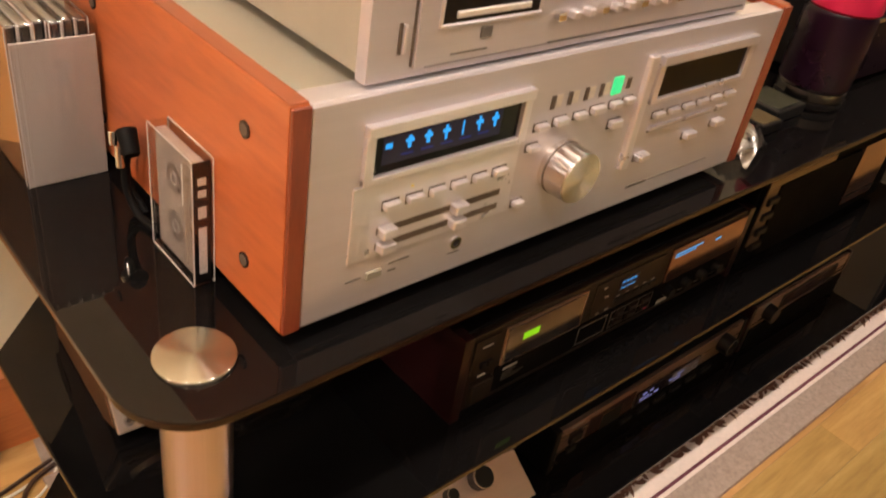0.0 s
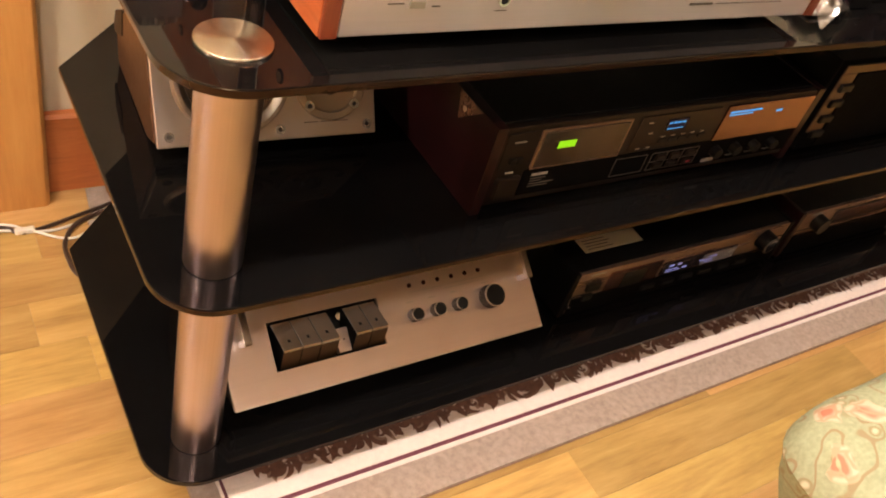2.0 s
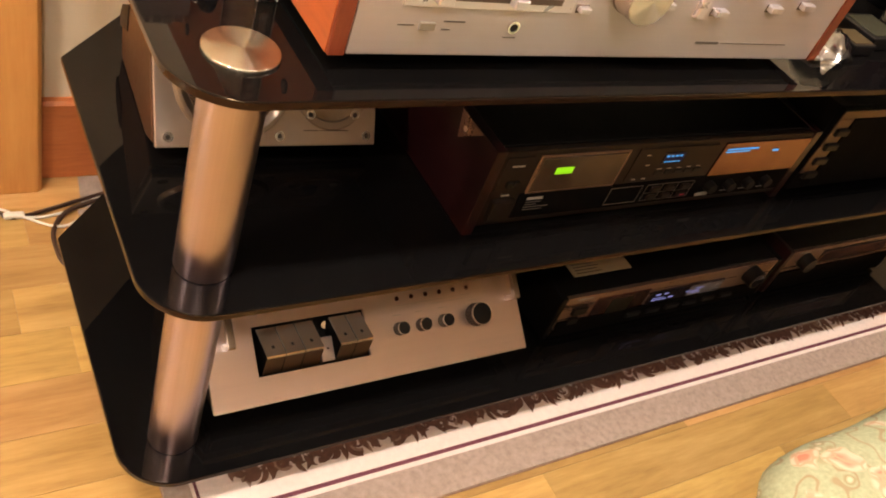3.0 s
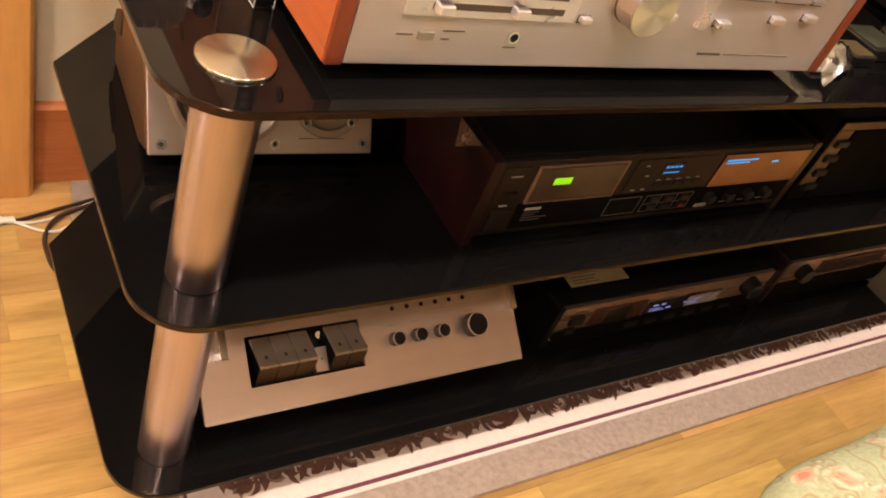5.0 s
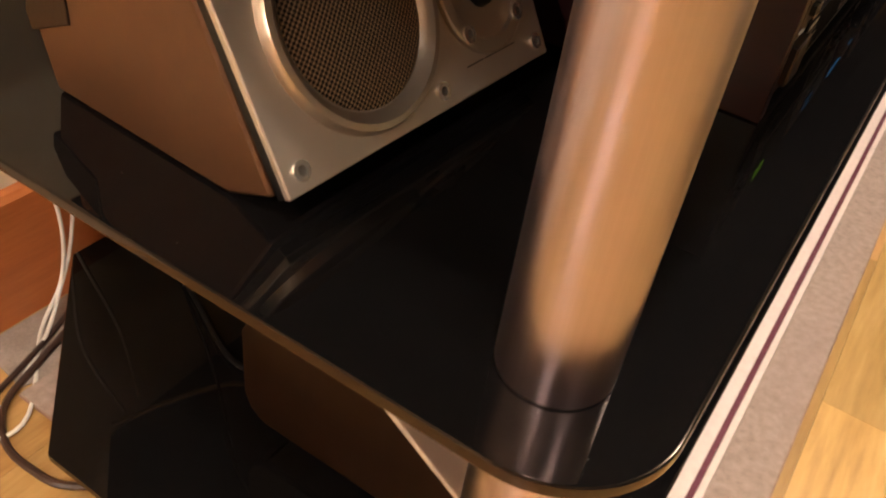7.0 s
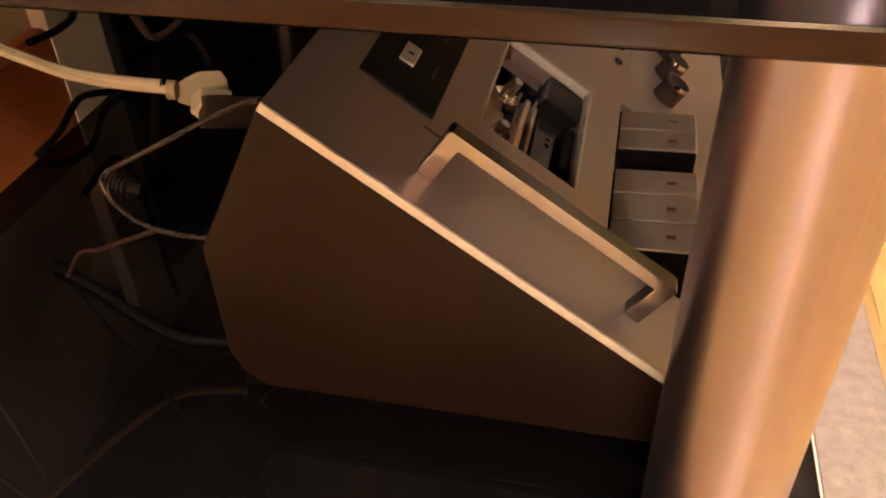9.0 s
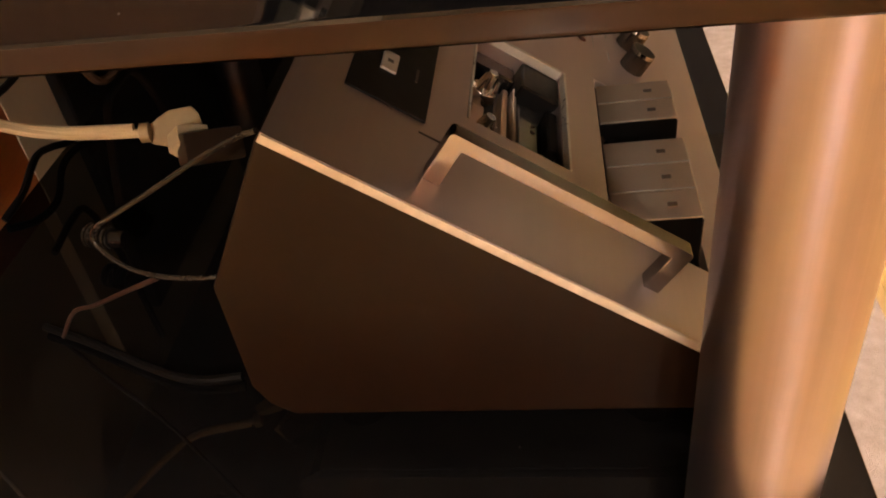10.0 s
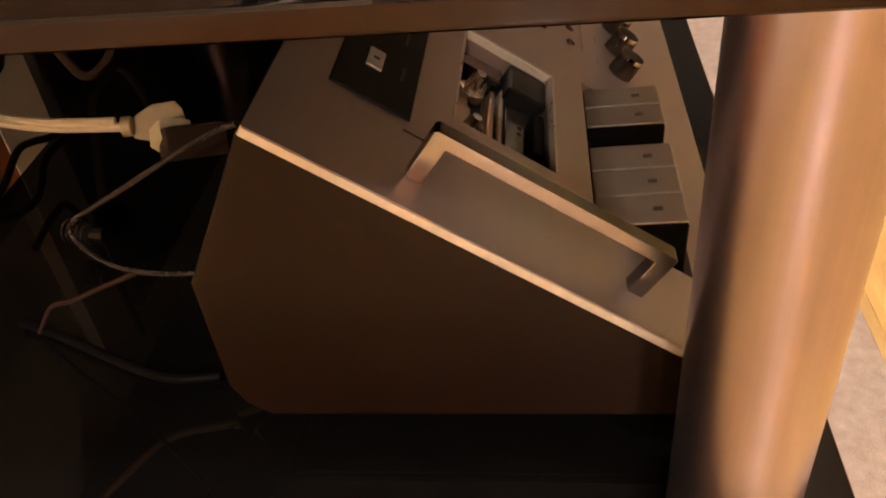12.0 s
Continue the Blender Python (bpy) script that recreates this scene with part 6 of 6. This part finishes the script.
    part("wire", cord([(0.118, 0.497, 0.352), (0.095, 0.500, 0.265), (0.087, 0.500, 0.205), (0.093, 0.500, 0.120), (0.082, 0.500, 0.060), (0.045, 0.490, f), (-0.030, 0.411, f + 0.002), (-0.090, 0.439, f + 0.002), (-0.130, 0.463, f), (-0.30, 0.50, f)], 0.0020), WHITE_CORD, t)
    part("clip", box(-0.108, -0.082, 0.4345, 0.4445, FLOOR + 0.0003, FLOOR + 0.0085, 0.002), WHITE_CORD, t, "white cable clip")
    f = FLOOR + 0.0040
    t = thing("floor_lead", (-0.03, 0.40, FLOOR), "dark brown power lead lying on the oak floor beside the rack", "power lead")
    part("lead", cord([(0.075, 0.478, f), (0.024, 0.460, f), (-0.026, 0.440, f), (-0.050, 0.405, f), (-0.053, 0.368, f), (-0.045, 0.334, f), (-0.006, 0.296, f), (0.05, 0.27, f)], 0.0034), BROWN_CORD, t)
    part("lead", cord([(0.094, 0.500, f), (0.044, 0.478, f), (-0.016, 0.458, f), (-0.096, 0.437, f - 0.001), (-0.132, 0.457, f - 0.001), (-0.30, 0.490, f - 0.001)], 0.0029), BROWN_CORD, t)


leads()


def mat_piece():
    t = thing("mat", (0.06, 0.48, FLOOR), "small grey carpet offcut lying against the baseboard", "mat")
    part("carpet", prism([(0.001, 0.515), (-0.006, 0.448), (0.060, 0.433), (0.155, 0.428), (0.160, 0.515)], "z", FLOOR + 0.0002, FLOOR + 0.0016, 0.0004), GREY_MAT, t)


mat_piece()


# ---------------------------------------------------------------- cloth-covered stool in front of the rack
def stool():
    cx, cy, w, d, h = 0.700, -0.578, 0.680, 0.490, 0.440
    t = thing("upholstered_stool", (cx, cy, FLOOR), "upholstered stool under a loose sage-green flowered cover", "stool")
    b = bmesh.new()
    nu, nv = 192, 22
    rows = []
    for j in range(nv + 1):
        s = j / nv
        row = []
        for i in range(nu):
            a = 2 * math.pi * i / nu
            ca, sa = math.cos(a), math.sin(a)
            sq = 1.0 / (abs(ca) ** 9 + abs(sa) ** 9) ** (1 / 9)
            if s < 0.62:
                z = FLOOR + 0.004 + (h - 0.069 - FLOOR) * (s / 0.62)
                k = 0.44 + 0.54 * (s / 0.62) ** 0.95
                fold = (0.009 + 0.012 * (1.0 - s / 0.62)) * math.sin(a * 23 + 2 * math.sin(a * 3) + 1.5 * s) + 0.006 * math.sin(a * 11 + 5 * s) + 0.0022 * math.sin(a * 41 + 9 * s)
            else:
                q = (s - 0.62) / 0.38
                z = h - 0.065 + 0.065 * math.sin(q * math.pi / 2) ** 0.8
                k = (1.0 - 0.02) * math.cos(q * math.pi / 2) ** 0.30 if q < 1 else 0.0
                fold = 0.003 * math.sin(a * 11 + 3 * q)
            fold *= 1.0 / sq ** 2
            row.append(b.verts.new((cx + (w / 2 * k + fold * k) * ca * sq, cy + (d / 2 * k + fold * k) * sa * sq, z)))
        rows.append(row)
    spots = [[tuple(v.co) for v in row] for row in rows]
    b.free()
    for name, low, high, label in (("skirt", 0, 14, "gathered hanging cloth with folds"), ("top_cover", 14, nv, "padded top in flowered sage cloth")):
        b = bmesh.new()
        loops = [[b.verts.new(q) for q in spots[j]] for j in range(low, high + 1)]
        for r0, r1 in zip(loops, loops[1:]):
            for i in range(nu):
                b.faces.new((r0[i], r0[(i + 1) % nu], r1[(i + 1) % nu], r1[i]))
        if low == 0:
            b.faces.new(loops[0])
        bmesh.ops.remove_doubles(b, verts=b.verts, dist=1e-5)
        part(name, b, COVER, t, label, 80)


def printed_cloth():
    """Sage cloth with scattered red blossoms, winding stems and leaves printed on it."""
    m, nt, p = nodes_of("flowered_cloth")
    v = coords(nt, (1, 1, 1))
    warp = add(nt, "ShaderNodeTexNoise", Scale=26.0, Detail=2.0)
    link(nt, v, warp.inputs["Vector"])
    off = nt.nodes.new("ShaderNodeVectorMath")
    off.operation = "MULTIPLY_ADD"
    off.inputs[1].default_value = (0.030, 0.030, 0.030)
    link(nt, warp.outputs["Color"], off.inputs[0])
    link(nt, v, off.inputs[2])

    def cells(scale, feature="F1"):
        vo = nt.nodes.new("ShaderNodeTexVoronoi")
        vo.feature = feature
        vo.inputs["Scale"].default_value = scale
        link(nt, off.outputs[0], vo.inputs["Vector"])
        return vo

    def band(value, stops):
        return ramp(nt, value, [(q, (c, c, c)) for q, c in stops])

    def times(a, b):
        mu = nt.nodes.new("ShaderNodeMath")
        mu.operation = "MULTIPLY"
        link(nt, a, mu.inputs[0])
        link(nt, b, mu.inputs[1])
        return mu.outputs[0]

    def over(under, colour, fac):
        mx = nt.nodes.new("ShaderNodeMix")
        mx.data_type = "RGBA"
        for k in mx.inputs:
            if k.type == "RGBA" and k.name == "B":
                k.default_value = (*colour, 1)
            if k.type == "RGBA" and k.name == "A":
                link(nt, under, k)
        link(nt, fac, mx.inputs["Factor"])
        return [o for o in mx.outputs if o.type == "RGBA"][0]

    weave = add(nt, "ShaderNodeTexNoise", Scale=240.0, Detail=3.0)
    link(nt, v, weave.inputs["Vector"])
    col = ramp(nt, weave.outputs["Fac"], [(0.3, (0.245, 0.27, 0.165)), (0.7, (0.325, 0.35, 0.225))])
    # winding stems along the level lines of a noise
    vine = add(nt, "ShaderNodeTexNoise", Scale=24.0, Detail=1.0)
    link(nt, v, vine.inputs["Vector"])
    col = over(col, (0.25, 0.20, 0.11), band(vine.outputs["Fac"], [(0.478, 0), (0.490, 1), (0.510, 1), (0.522, 0)]))
    small = cells(46.0)
    pick = band(small.outputs["Color"], [(0.42, 0), (0.44, 1)])
    col = over(col, (0.25, 0.22, 0.12), times(pick, band(small.outputs["Distance"], [(0.26, 1), (0.34, 0)])))
    col = over(col, (0.46, 0.41, 0.29), times(pick, band(small.outputs["Distance"], [(0.12, 1), (0.20, 0)])))
    # blossoms: a ring of petals with pale rims and a red heart
    big = cells(21.0)
    chosen = band(big.outputs["Color"], [(0.40, 0), (0.41, 1)])
    petals = cells(62.0, "DISTANCE_TO_EDGE")
    rim = band(petals.outputs["Distance"], [(0.05, 1), (0.12, 0)])
    disc = times(chosen, band(big.outputs["Distance"], [(0.30, 1), (0.36, 0)]))
    col = over(col, (0.47, 0.40, 0.29), disc)
    inner = times(chosen, band(big.outputs["Distance"], [(0.16, 1), (0.25, 0)]))
    col = over(col, (0.44, 0.155, 0.095), inner)
    col = over(col, (0.42, 0.27, 0.17), times(disc, rim))
    col = over(col, (0.50, 0.36, 0.22), times(chosen, band(big.outputs["Distance"], [(0.05, 1), (0.08, 0)])))
    link(nt, col, p.inputs["Base Color"])
    p.inputs["Roughness"].default_value = 0.85
    bp = nt.nodes.new("ShaderNodeBump")
    bp.inputs["Strength"].default_value = 0.3
    bp.inputs["Distance"].default_value = 0.001
    link(nt, weave.outputs["Fac"], bp.inputs["Height"])
    link(nt, bp.outputs["Normal"], p.inputs["Normal"])
    return m


COVER = printed_cloth()
stool()
floor_planks()
